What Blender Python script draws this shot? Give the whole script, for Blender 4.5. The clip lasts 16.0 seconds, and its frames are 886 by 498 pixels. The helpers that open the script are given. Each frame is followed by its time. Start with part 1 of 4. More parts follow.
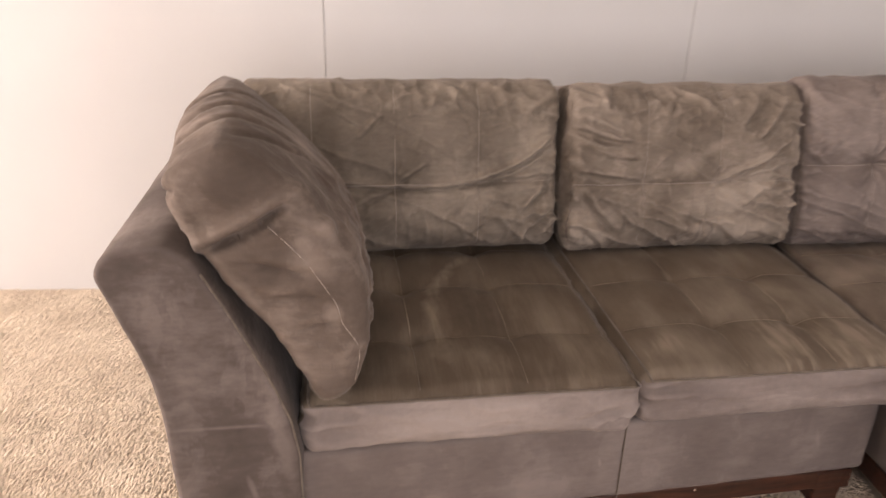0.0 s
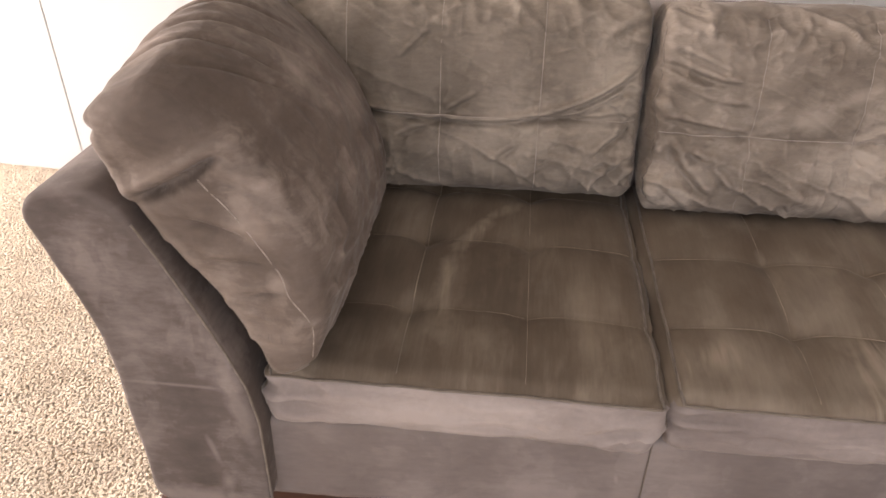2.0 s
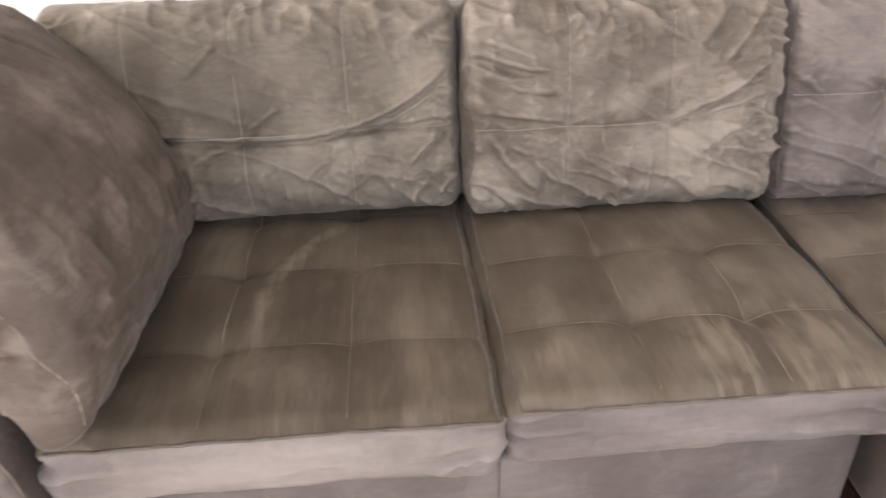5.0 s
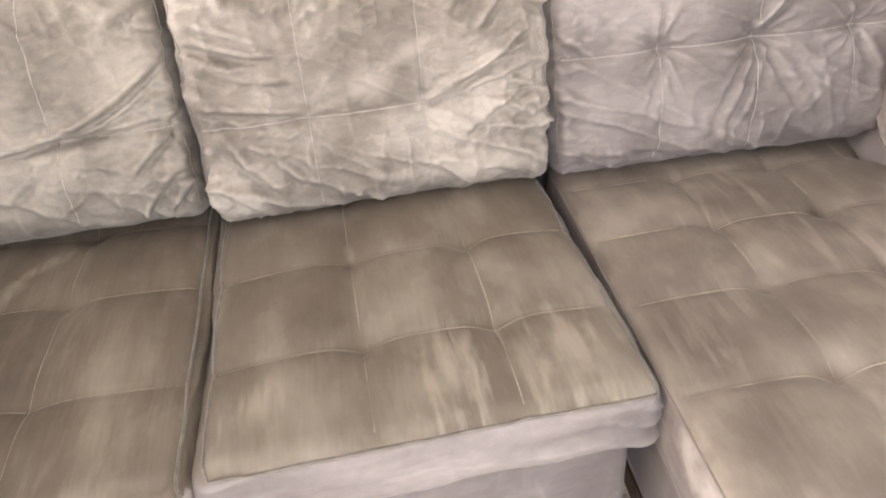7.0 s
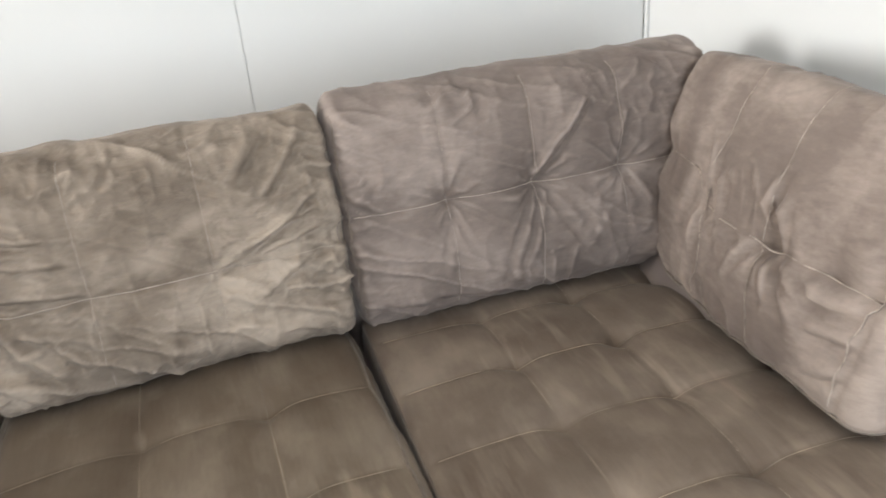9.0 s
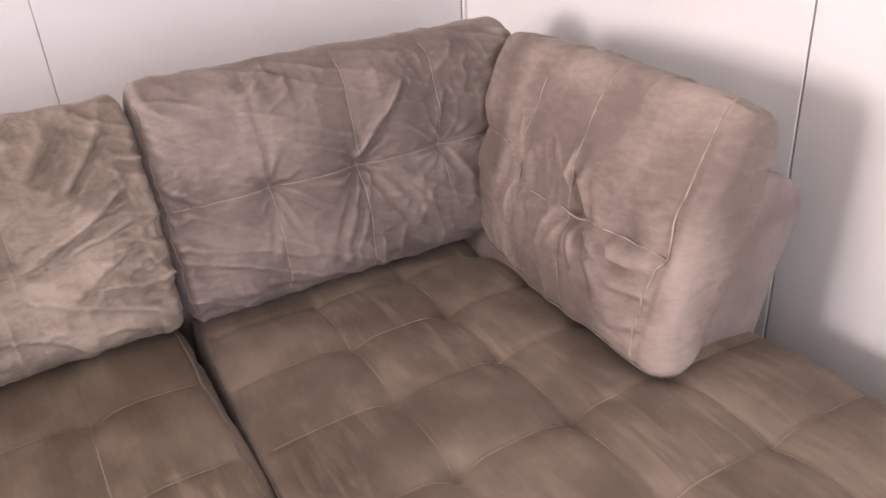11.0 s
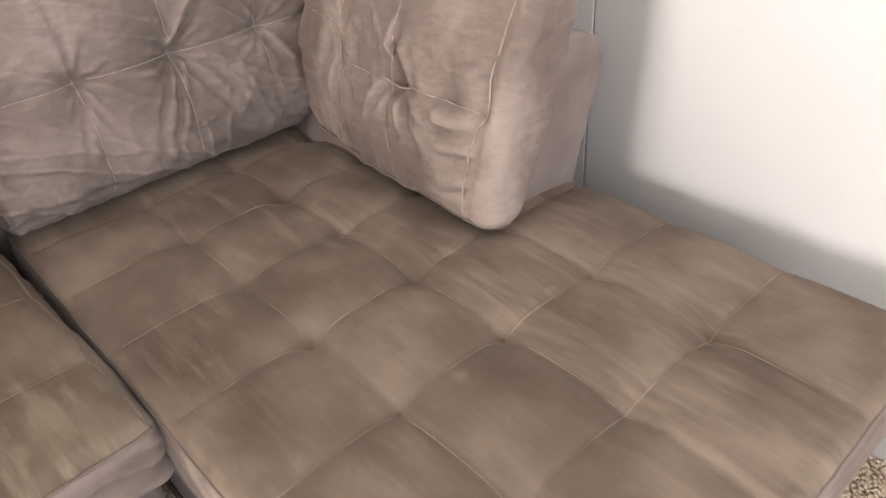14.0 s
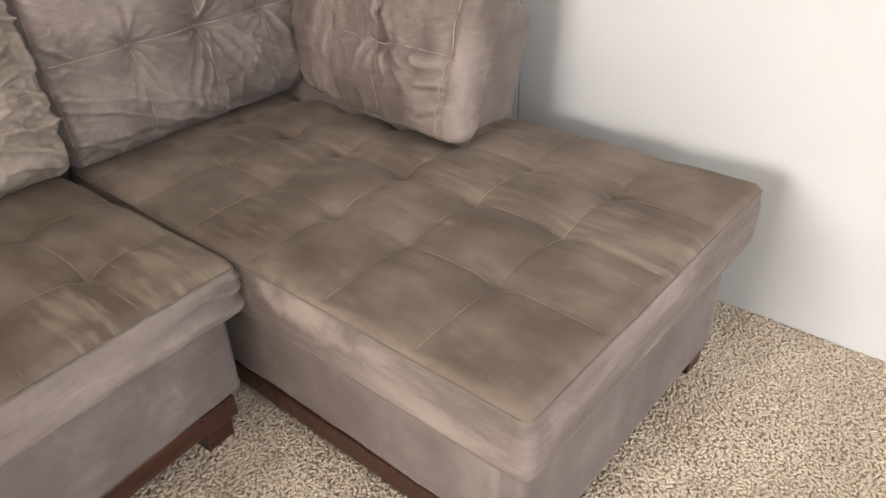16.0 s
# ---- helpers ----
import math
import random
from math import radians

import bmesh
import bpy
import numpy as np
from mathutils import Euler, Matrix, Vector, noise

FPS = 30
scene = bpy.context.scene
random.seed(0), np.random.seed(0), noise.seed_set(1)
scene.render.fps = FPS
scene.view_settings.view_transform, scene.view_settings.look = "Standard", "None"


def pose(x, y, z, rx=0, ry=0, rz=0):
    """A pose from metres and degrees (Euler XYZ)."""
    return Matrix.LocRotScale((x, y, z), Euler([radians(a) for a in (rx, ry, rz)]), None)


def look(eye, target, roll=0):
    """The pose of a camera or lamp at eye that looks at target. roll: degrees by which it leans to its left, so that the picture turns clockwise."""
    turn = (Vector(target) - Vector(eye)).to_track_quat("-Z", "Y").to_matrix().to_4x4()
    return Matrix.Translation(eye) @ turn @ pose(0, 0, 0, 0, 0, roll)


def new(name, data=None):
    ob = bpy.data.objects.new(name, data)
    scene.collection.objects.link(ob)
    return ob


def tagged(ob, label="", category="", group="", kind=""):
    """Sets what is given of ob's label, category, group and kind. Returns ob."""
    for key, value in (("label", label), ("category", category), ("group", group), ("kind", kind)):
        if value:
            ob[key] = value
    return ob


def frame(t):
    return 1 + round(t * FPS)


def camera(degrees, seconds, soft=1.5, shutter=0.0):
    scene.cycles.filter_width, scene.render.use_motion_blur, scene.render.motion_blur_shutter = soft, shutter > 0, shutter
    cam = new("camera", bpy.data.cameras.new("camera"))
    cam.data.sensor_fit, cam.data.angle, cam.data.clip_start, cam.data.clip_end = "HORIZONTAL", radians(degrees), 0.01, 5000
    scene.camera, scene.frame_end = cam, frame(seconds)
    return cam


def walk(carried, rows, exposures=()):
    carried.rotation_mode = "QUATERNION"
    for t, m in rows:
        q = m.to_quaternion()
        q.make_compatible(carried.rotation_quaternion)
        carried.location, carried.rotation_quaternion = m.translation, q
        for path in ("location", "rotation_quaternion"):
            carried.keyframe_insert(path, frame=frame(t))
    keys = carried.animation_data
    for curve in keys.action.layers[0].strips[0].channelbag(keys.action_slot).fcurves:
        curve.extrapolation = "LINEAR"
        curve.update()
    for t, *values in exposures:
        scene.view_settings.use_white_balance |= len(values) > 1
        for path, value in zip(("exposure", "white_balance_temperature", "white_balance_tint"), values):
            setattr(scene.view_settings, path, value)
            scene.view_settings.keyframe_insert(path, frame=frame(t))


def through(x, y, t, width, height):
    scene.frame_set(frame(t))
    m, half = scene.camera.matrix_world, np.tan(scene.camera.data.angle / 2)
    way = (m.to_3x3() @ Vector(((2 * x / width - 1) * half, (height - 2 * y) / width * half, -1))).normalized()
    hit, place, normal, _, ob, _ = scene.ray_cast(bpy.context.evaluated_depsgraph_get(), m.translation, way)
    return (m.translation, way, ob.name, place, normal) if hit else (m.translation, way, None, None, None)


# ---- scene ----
cam = camera(62.9, 16.0, shutter=0.5)
PATH = [
    (0, (0.394, 0.207, 1.229), (0.529, 2.036, 0.43), 1.4),
    (0.5, (0.602, 0.236, 1.228), (0.402, 2.008, 0.322), -0.5),
    (1, (0.7, 0.304, 1.24), (0.348, 2.003, 0.246), -1.6),
    (1.5, (0.704, 0.435, 1.237), (0.353, 2.081, 0.158), -0.5),
    (2, (0.678, 0.504, 1.245), (0.374, 2.16, 0.165), 0.7),
    (2.5, (0.683, 0.526, 1.25), (0.421, 2.224, 0.227), 0.8),
    (3, (0.677, 0.528, 1.255), (0.455, 2.253, 0.268), 0.9),
    (3.2, (0.681, 0.52, 1.25), (0.466, 2.255, 0.278), 0.6),
    (5.3, (0.852, 0.622, 1.139), (0.911, 2.357, 0.146), -2.5),
    (5.5, (0.881, 0.637, 1.138), (1.014, 2.343, 0.104), -2.8),
    (6, (0.975, 0.689, 1.112), (1.234, 2.32, -0.015), -3.5),
    (6.5, (1.095, 0.745, 1.113), (1.299, 2.364, -0.043), -4.0),
    (7, (1.171, 0.775, 1.127), (1.303, 2.441, 0.029), -4.5),
    (7.5, (1.203, 0.774, 1.143), (1.354, 2.494, 0.133), -4.8),
    (8, (1.244, 0.772, 1.151), (1.491, 2.531, 0.232), -4.8),
    (8.5, (1.279, 0.774, 1.157), (1.655, 2.54, 0.297), -4.7),
    (9, (1.335, 0.773, 1.156), (1.817, 2.537, 0.346), -5.1),
    (9.5, (1.365, 0.772, 1.154), (1.961, 2.514, 0.374), -5.3),
    (9.7, (1.362, 0.766, 1.158), (2.01, 2.493, 0.385), -5.0),
    (11.8, (1.389, 0.73, 1.152), (2.273, 2.23, 0.168), -4.1),
    (12, (1.388, 0.731, 1.148), (2.286, 2.207, 0.141), -4.1),
    (12.5, (1.397, 0.729, 1.142), (2.314, 2.158, 0.086), -4.2),
    (13, (1.402, 0.72, 1.13), (2.352, 2.092, 0.028), -4.4),
    (13.5, (1.397, 0.706, 1.124), (2.402, 2.02, 0.0), -4.2),
    (14, (1.359, 0.684, 1.125), (2.441, 1.929, -0.006), -3.6),
    (14.5, (1.282, 0.645, 1.133), (2.448, 1.809, 0.0), -2.7),
    (15, (1.171, 0.59, 1.128), (2.399, 1.699, 0.004), -2.2),
    (15.5, (1.034, 0.521, 1.126), (2.305, 1.604, 0.025), -1.9),
    (16, (0.922, 0.416, 1.137), (2.188, 1.54, 0.072), -2.3),
]
EXPOSURES = [
    (0.0, -0.58, 7300, 24), (1.0, -0.57, 7600, 33), (1.5, -0.4, 7400, 29), (2.0, -0.28, 6800, 19), (2.5, -0.14, 6400, 13), (3.2, -0.04, 6350, 13), (5.3, 0.15, 6200, 13), (5.5, 0.33, 6150, 13), (6.0, 0.86, 6100, 13),
    (7.0, 0.93, 6150, 11), (7.5, 0.88, 6200, 10), (8.0, 0.58, 6300, 9), (8.5, 0.32, 6330, 8), (9.0, 0.1, 6300, 7), (9.7, 0.0, 6550, 14), (11.8, -0.05, 6850, 31),
    (12.5, -0.02, 6900, 25), (14.0, 0.05, 6800, 17), (15.0, -0.13, 6700, 12), (16.0, -0.2, 6650, 13),
]
walk(cam, [(t, look(eye, target, roll)) for t, eye, target, roll in PATH], EXPOSURES)

# ---- light ----
world = bpy.data.worlds.new("sky")
scene.world = world
world.use_nodes = True
sky = world.node_tree.nodes.new("ShaderNodeTexSky")
sky.sky_type, sky.sun_disc = "NISHITA", False
sky.sun_elevation, sky.sun_rotation = radians(40), radians(250)
world.node_tree.links.new(sky.outputs[0], world.node_tree.nodes["Background"].inputs[0])
world.node_tree.nodes["Background"].inputs[1].default_value = 0.1


def window_light(m, width, height, power, color):
    data = bpy.data.lights.new("window_light", "AREA")
    data.shape, data.size, data.size_y, data.energy, data.color = "RECTANGLE", width, height, power, color
    ob = new("window_light", data)
    ob.matrix_world = m


X0, X1, Y0, Y1, H = -3.5, 2.515, -2.8, 2.665, 2.44      # the room's inner faces
WIN_L = (0.6, 2.1, 0.95, 2.25)                           # opening in the left wall: y, y, z, z
WIN_F = (-0.2, 2.2, 0.08, 2.05)                           # opening in the front wall: x, x, z, z
window_light(look((X0 - 0.05, 1.35, 1.6), (X1, 1.1, 0.3)), 1.45, 1.25, 335, (1.0, 0.98, 0.95))
window_light(look((1.0, Y0 - 0.05, 1.06), (1.0, Y1, 0.95)), 2.35, 1.9, 158, (0.88, 0.94, 1.0))


# ---- materials ----
def material(name, rough=0.8, metal=0.0):
    m = bpy.data.materials.new(name)
    m.use_nodes = True
    t = m.node_tree
    b = t.nodes["Principled BSDF"]
    b.inputs["Roughness"].default_value, b.inputs["Metallic"].default_value = rough, metal
    return m, t, b


def node(t, kind, links=(), **values):
    n = t.nodes.new(kind)
    for k, v in values.items():
        if k in n.inputs:
            n.inputs[k].default_value = v
    for k, out in links:
        t.links.new(out, n.inputs[k])
    return n


def ramp(t, fac, stops):
    r = t.nodes.new("ShaderNodeValToRGB")
    t.links.new(fac, r.inputs[0])
    while len(r.color_ramp.elements) < len(stops):
        r.color_ramp.elements.new(0.5)
    for e, (p, c) in zip(r.color_ramp.elements, stops):
        e.position, e.color = p, (*c, 1) if len(c) == 3 else (c[0], c[0], c[0], 1)
    return r.outputs[0]


def mix(t, fac, a, b, blend="MIX"):
    n = t.nodes.new("ShaderNodeMix")
    n.data_type, n.blend_type = "RGBA", blend
    for k, v in ((0, fac), (6, a), (7, b)):
        if isinstance(v, (int, float)):
            n.inputs[k].default_value = v
        elif isinstance(v, tuple):
            n.inputs[k].default_value = (*v, 1)
        else:
            t.links.new(v, n.inputs[k])
    return n.outputs[2]


def mathn(t, op, a, b=0.0):
    n = t.nodes.new("ShaderNodeMath")
    n.operation, n.use_clamp = op, op in ("MULTIPLY", "ADD")
    for k, v in ((0, a), (1, b)):
        if isinstance(v, (int, float)):
            n.inputs[k].default_value = v
        else:
            t.links.new(v, n.inputs[k])
    return n.outputs[0]


def raw(t, op, a, b=0.0):
    n = t.nodes.new("ShaderNodeMath")
    n.operation = op
    for k, v in ((0, a), (1, b)):
        if isinstance(v, (int, float)):
            n.inputs[k].default_value = v
        else:
            t.links.new(v, n.inputs[k])
    return n.outputs[0]


def velvet(name, dark, mid, light, stroke=(1, 1, 1), streak=0.0, streak_at=(0.0, 0.25), streak_axis=1, creases=0.1, marks=(), plane="XY", crest_light=0.3, brushed=0.2):
    """Microfibre plush: patches where the pile is brushed one way or the other, fine grain, a soft sheen."""
    m, t, b = material(name, 0.9)
    co = t.nodes.new("ShaderNodeTexCoord")
    info = t.nodes.new("ShaderNodeObjectInfo")
    shift = node(t, "ShaderNodeVectorMath", [(0, co.outputs["Object"])])
    rnd = mathn(t, "MULTIPLY", info.outputs["Random"], 1.0)
    sc = node(t, "ShaderNodeCombineXYZ", [(0, rnd), (1, rnd), (2, rnd)])
    t.links.new(sc.outputs[0], shift.inputs[1])
    mp = node(t, "ShaderNodeMapping", [("Vector", shift.outputs[0])], Scale=stroke)
    big = node(t, "ShaderNodeTexNoise", [("Vector", mp.outputs[0])], Scale=6.5, Detail=2.0, Roughness=0.45, Distortion=0.15)
    mid_n = node(t, "ShaderNodeTexNoise", [("Vector", mp.outputs[0])], Scale=24.0, Detail=4.0, Roughness=0.6, Distortion=0.4)
    fine = node(t, "ShaderNodeTexNoise", [("Vector", co.outputs["Object"])], Scale=700.0, Detail=2.0)
    f = mix(t, 0.16, big.outputs[0], mid_n.outputs[0])
    swipe = node(t, "ShaderNodeTexNoise", [("Vector", mp.outputs[0])], Scale=9.0, Detail=4.0, Roughness=0.6, Distortion=0.4)
    nap = ramp(t, swipe.outputs[0], [(0.39, (0.25,)), (0.45, (0.5,)), (0.545, (0.5,)), (0.58, (0.8,))])
    f = mix(t, 0.1 if plane == "XY" else brushed, f, nap)
    bm_ = node(t, "ShaderNodeMapping", [("Vector", mp.outputs[0])], Scale=(5.0, 1.0, 1.0) if plane == "XY" else (1.0, 1.0, 3.5))
    hair = node(t, "ShaderNodeTexNoise", [("Vector", bm_.outputs[0])], Scale=30.0, Detail=3.0, Roughness=0.65)
    f = mix(t, 0.1 if plane == "XY" else 0.2, f, hair.outputs[0])
    f = mix(t, 0.06, f, fine.outputs[0])
    col = ramp(t, f, [(0.35, dark), (0.49, mid), (0.65, light)])
    if streak:
        sm = node(t, "ShaderNodeMapping", [("Vector", co.outputs["Object"])], Scale=(26, 3.5, 3))
        sn = node(t, "ShaderNodeTexNoise", [("Vector", sm.outputs[0])], Scale=1.6, Detail=3.0, Roughness=0.55, Distortion=0.3)
        patch = node(t, "ShaderNodeTexNoise", [("Vector", co.outputs["Object"])], Scale=6.0, Detail=1.0)
        s = ramp(t, sn.outputs[0], [(0.5, (0.0,)), (0.68, (1.0,))])
        p = ramp(t, patch.outputs[0], [(0.45, (0.0,)), (0.62, (1.0,))])
        xyz = node(t, "ShaderNodeSeparateXYZ", [(0, co.outputs["Generated"])])
        a0, a1 = streak_at
        where = ramp(t, xyz.outputs[streak_axis], [(0.0, (0.2,)), (a0, (1.0,)), (a1, (1.0,)), (min(1.0, a1 + 0.12), (0.0,))])
        k = mathn(t, "MULTIPLY", mathn(t, "MULTIPLY", s, p), where)
        col = mix(t, mathn(t, "MULTIPLY", k, streak), col, tuple(min(1, c * 1.35) for c in light))
    if marks:
        oc = node(t, "ShaderNodeSeparateXYZ", [(0, co.outputs["Object"])])
        rag = node(t, "ShaderNodeTexNoise", [("Vector", co.outputs["Object"])], Scale=34.0, Detail=3.0, Distortion=0.5)
        rough_edge = raw(t, "MULTIPLY", raw(t, "SUBTRACT", rag.outputs[0], 0.5), 0.9)
    for cx, cy, rx, ry, turn, gain in marks:             # ragged spots: brushed pile, wear, and painted light and shade
        ca, sa = math.cos(radians(turn)), math.sin(radians(turn))
        px, py = oc.outputs[plane[0]], oc.outputs[plane[1]]
        dx, dy = raw(t, "SUBTRACT", px, cx), raw(t, "SUBTRACT", py, cy)
        a = raw(t, "DIVIDE", raw(t, "ADD", raw(t, "MULTIPLY", dx, ca), raw(t, "MULTIPLY", dy, sa)), rx)
        c = raw(t, "DIVIDE", raw(t, "SUBTRACT", raw(t, "MULTIPLY", dy, ca), raw(t, "MULTIPLY", dx, sa)), ry)
        d = raw(t, "SQRT", raw(t, "ADD", raw(t, "MULTIPLY", a, a), raw(t, "MULTIPLY", c, c)))
        k = ramp(t, raw(t, "ADD", d, rough_edge), [(0.75, (1.0,)), (1.0, (0.45,)), (1.0, (0.0,))] if gain < -1 else [(0.3, (1.0,)), (1.1, (0.0,))])
        if streak:
            k = mathn(t, "MULTIPLY", k, ramp(t, sn.outputs[0], [(0.38, (0.25,)), (0.62, (1.0,))]))
        tone = tuple(min(1, q * 1.25) for q in light) if gain > 0 else tuple(q * 0.8 for q in dark)
        col = mix(t, mathn(t, "MULTIPLY", k, 0.62 * abs(gain)), col, tone)
    # paints highlights onto fold crests, found by vertex pointiness
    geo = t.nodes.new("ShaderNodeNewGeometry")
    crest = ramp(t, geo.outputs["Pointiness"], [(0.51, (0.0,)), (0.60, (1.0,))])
    col = mix(t, mathn(t, "MULTIPLY", crest, crest_light), col, tuple(min(1, c * 1.3) for c in light))
    t.links.new(col, b.inputs["Base Color"])
    b.inputs["Sheen Weight"].default_value = 0.14
    b.inputs["Sheen Roughness"].default_value = 0.3
    b.inputs["Sheen Tint"].default_value = (1.0, 0.93, 0.88, 1)
    b.inputs["Specular IOR Level"].default_value = 0.12
    wm = node(t, "ShaderNodeMapping", [("Vector", shift.outputs[0])], Scale=(1.0, 1.0, 1.5))
    wn = node(t, "ShaderNodeTexNoise", [("Vector", wm.outputs[0])], Scale=19.0, Detail=3.0, Roughness=0.5, Distortion=0.7)
    b1 = node(t, "ShaderNodeBump", [("Height", wn.outputs[0])], Strength=creases, Distance=0.02)
    b2 = node(t, "ShaderNodeBump", [("Height", mix(t, 0.5, mid_n.outputs[0], fine.outputs[0])), ("Normal", b1.outputs[0])], Strength=0.15, Distance=0.003)
    t.links.new(b2.outputs[0], b.inputs["Normal"])
    return m


# seat tops toned darker than backs: their dimmer light is in the colour
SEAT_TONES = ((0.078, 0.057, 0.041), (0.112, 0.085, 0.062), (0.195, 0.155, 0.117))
CHAISE_TONES = ((0.112, 0.085, 0.066), (0.156, 0.122, 0.096), (0.235, 0.188, 0.149))
# fronts catch more light than tops; these paler tones paint it in
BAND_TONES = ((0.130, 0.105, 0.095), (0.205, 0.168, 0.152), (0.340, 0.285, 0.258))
# marks: brushed arcs, plus the side cushion's shade painted down the left
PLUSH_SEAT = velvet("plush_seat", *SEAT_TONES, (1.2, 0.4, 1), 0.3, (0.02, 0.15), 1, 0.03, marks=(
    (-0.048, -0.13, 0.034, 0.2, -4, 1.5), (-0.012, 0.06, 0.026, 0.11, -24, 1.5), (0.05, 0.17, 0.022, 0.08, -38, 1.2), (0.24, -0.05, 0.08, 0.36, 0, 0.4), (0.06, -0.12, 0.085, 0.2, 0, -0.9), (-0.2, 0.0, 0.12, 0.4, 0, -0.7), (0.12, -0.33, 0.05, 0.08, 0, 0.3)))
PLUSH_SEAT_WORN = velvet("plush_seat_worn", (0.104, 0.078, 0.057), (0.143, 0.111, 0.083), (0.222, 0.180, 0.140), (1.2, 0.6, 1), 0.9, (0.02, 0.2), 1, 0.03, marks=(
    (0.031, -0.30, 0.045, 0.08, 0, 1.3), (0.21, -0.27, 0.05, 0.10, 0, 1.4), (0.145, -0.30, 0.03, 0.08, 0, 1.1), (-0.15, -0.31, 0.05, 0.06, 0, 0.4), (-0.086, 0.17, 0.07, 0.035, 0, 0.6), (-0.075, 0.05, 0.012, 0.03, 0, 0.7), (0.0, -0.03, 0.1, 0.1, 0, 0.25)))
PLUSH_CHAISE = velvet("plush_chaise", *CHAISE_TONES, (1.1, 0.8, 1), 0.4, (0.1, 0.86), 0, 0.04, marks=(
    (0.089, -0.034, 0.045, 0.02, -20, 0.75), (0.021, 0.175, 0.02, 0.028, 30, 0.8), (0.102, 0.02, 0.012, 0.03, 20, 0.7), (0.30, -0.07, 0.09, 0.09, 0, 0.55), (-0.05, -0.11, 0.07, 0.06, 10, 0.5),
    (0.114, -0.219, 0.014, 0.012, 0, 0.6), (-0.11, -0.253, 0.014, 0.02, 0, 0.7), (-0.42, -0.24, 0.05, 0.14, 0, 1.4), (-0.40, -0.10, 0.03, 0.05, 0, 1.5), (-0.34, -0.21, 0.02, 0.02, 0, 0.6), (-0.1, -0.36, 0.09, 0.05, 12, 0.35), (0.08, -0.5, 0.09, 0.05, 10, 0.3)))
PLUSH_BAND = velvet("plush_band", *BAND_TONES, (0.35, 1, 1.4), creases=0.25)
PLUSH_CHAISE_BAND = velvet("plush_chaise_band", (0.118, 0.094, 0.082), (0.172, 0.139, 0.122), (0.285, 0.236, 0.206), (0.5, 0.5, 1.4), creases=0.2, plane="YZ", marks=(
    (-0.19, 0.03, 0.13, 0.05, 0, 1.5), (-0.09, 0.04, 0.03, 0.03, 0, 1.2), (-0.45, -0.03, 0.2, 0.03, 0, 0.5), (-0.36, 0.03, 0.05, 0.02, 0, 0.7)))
# marks paint nap, and shade at lower left and below the level seam
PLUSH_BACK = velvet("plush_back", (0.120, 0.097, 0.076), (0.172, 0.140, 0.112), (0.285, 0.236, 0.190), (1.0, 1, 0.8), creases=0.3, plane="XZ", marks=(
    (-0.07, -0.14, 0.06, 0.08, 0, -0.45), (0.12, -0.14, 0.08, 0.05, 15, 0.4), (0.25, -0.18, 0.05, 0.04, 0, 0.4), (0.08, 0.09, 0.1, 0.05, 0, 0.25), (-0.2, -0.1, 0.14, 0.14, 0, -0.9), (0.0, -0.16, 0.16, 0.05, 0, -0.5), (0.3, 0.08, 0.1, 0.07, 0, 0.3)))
# worn plush, with low front light painted pale along the lower right
PLUSH_BACK_WORN_LIT = velvet("plush_back_worn_lit", (0.138, 0.109, 0.086), (0.205, 0.166, 0.134), (0.345, 0.286, 0.236), (1.0, 1, 0.8), creases=0.4, plane="XZ", marks=(
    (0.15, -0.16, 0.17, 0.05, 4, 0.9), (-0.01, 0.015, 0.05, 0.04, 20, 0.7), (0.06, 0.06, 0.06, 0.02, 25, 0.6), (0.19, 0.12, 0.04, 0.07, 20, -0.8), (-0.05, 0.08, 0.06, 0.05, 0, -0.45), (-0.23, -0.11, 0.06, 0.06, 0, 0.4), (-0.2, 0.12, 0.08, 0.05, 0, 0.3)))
PLUSH_BACK_CLEAN = velvet("plush_back_clean", (0.124, 0.099, 0.088), (0.176, 0.142, 0.126), (0.285, 0.235, 0.209), (1.0, 1, 0.8), creases=0.18, plane="XZ", crest_light=0.5, brushed=0.08, marks=(
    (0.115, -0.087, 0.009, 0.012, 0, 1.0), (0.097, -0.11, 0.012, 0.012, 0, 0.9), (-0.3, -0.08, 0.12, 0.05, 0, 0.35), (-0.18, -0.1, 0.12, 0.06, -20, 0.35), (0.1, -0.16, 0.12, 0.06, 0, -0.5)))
PLUSH_SIDE = velvet("plush_side", (0.122, 0.095, 0.082), (0.168, 0.133, 0.115), (0.295, 0.240, 0.208), (1.0, 1, 0.8), creases=0.18, plane="XZ", crest_light=0.6, brushed=0.08, marks=(
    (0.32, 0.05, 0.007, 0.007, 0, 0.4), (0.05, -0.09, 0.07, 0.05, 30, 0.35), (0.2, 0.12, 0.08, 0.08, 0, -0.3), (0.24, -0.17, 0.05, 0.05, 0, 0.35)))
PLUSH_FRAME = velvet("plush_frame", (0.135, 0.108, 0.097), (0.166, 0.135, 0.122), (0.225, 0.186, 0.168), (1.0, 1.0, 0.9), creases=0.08)

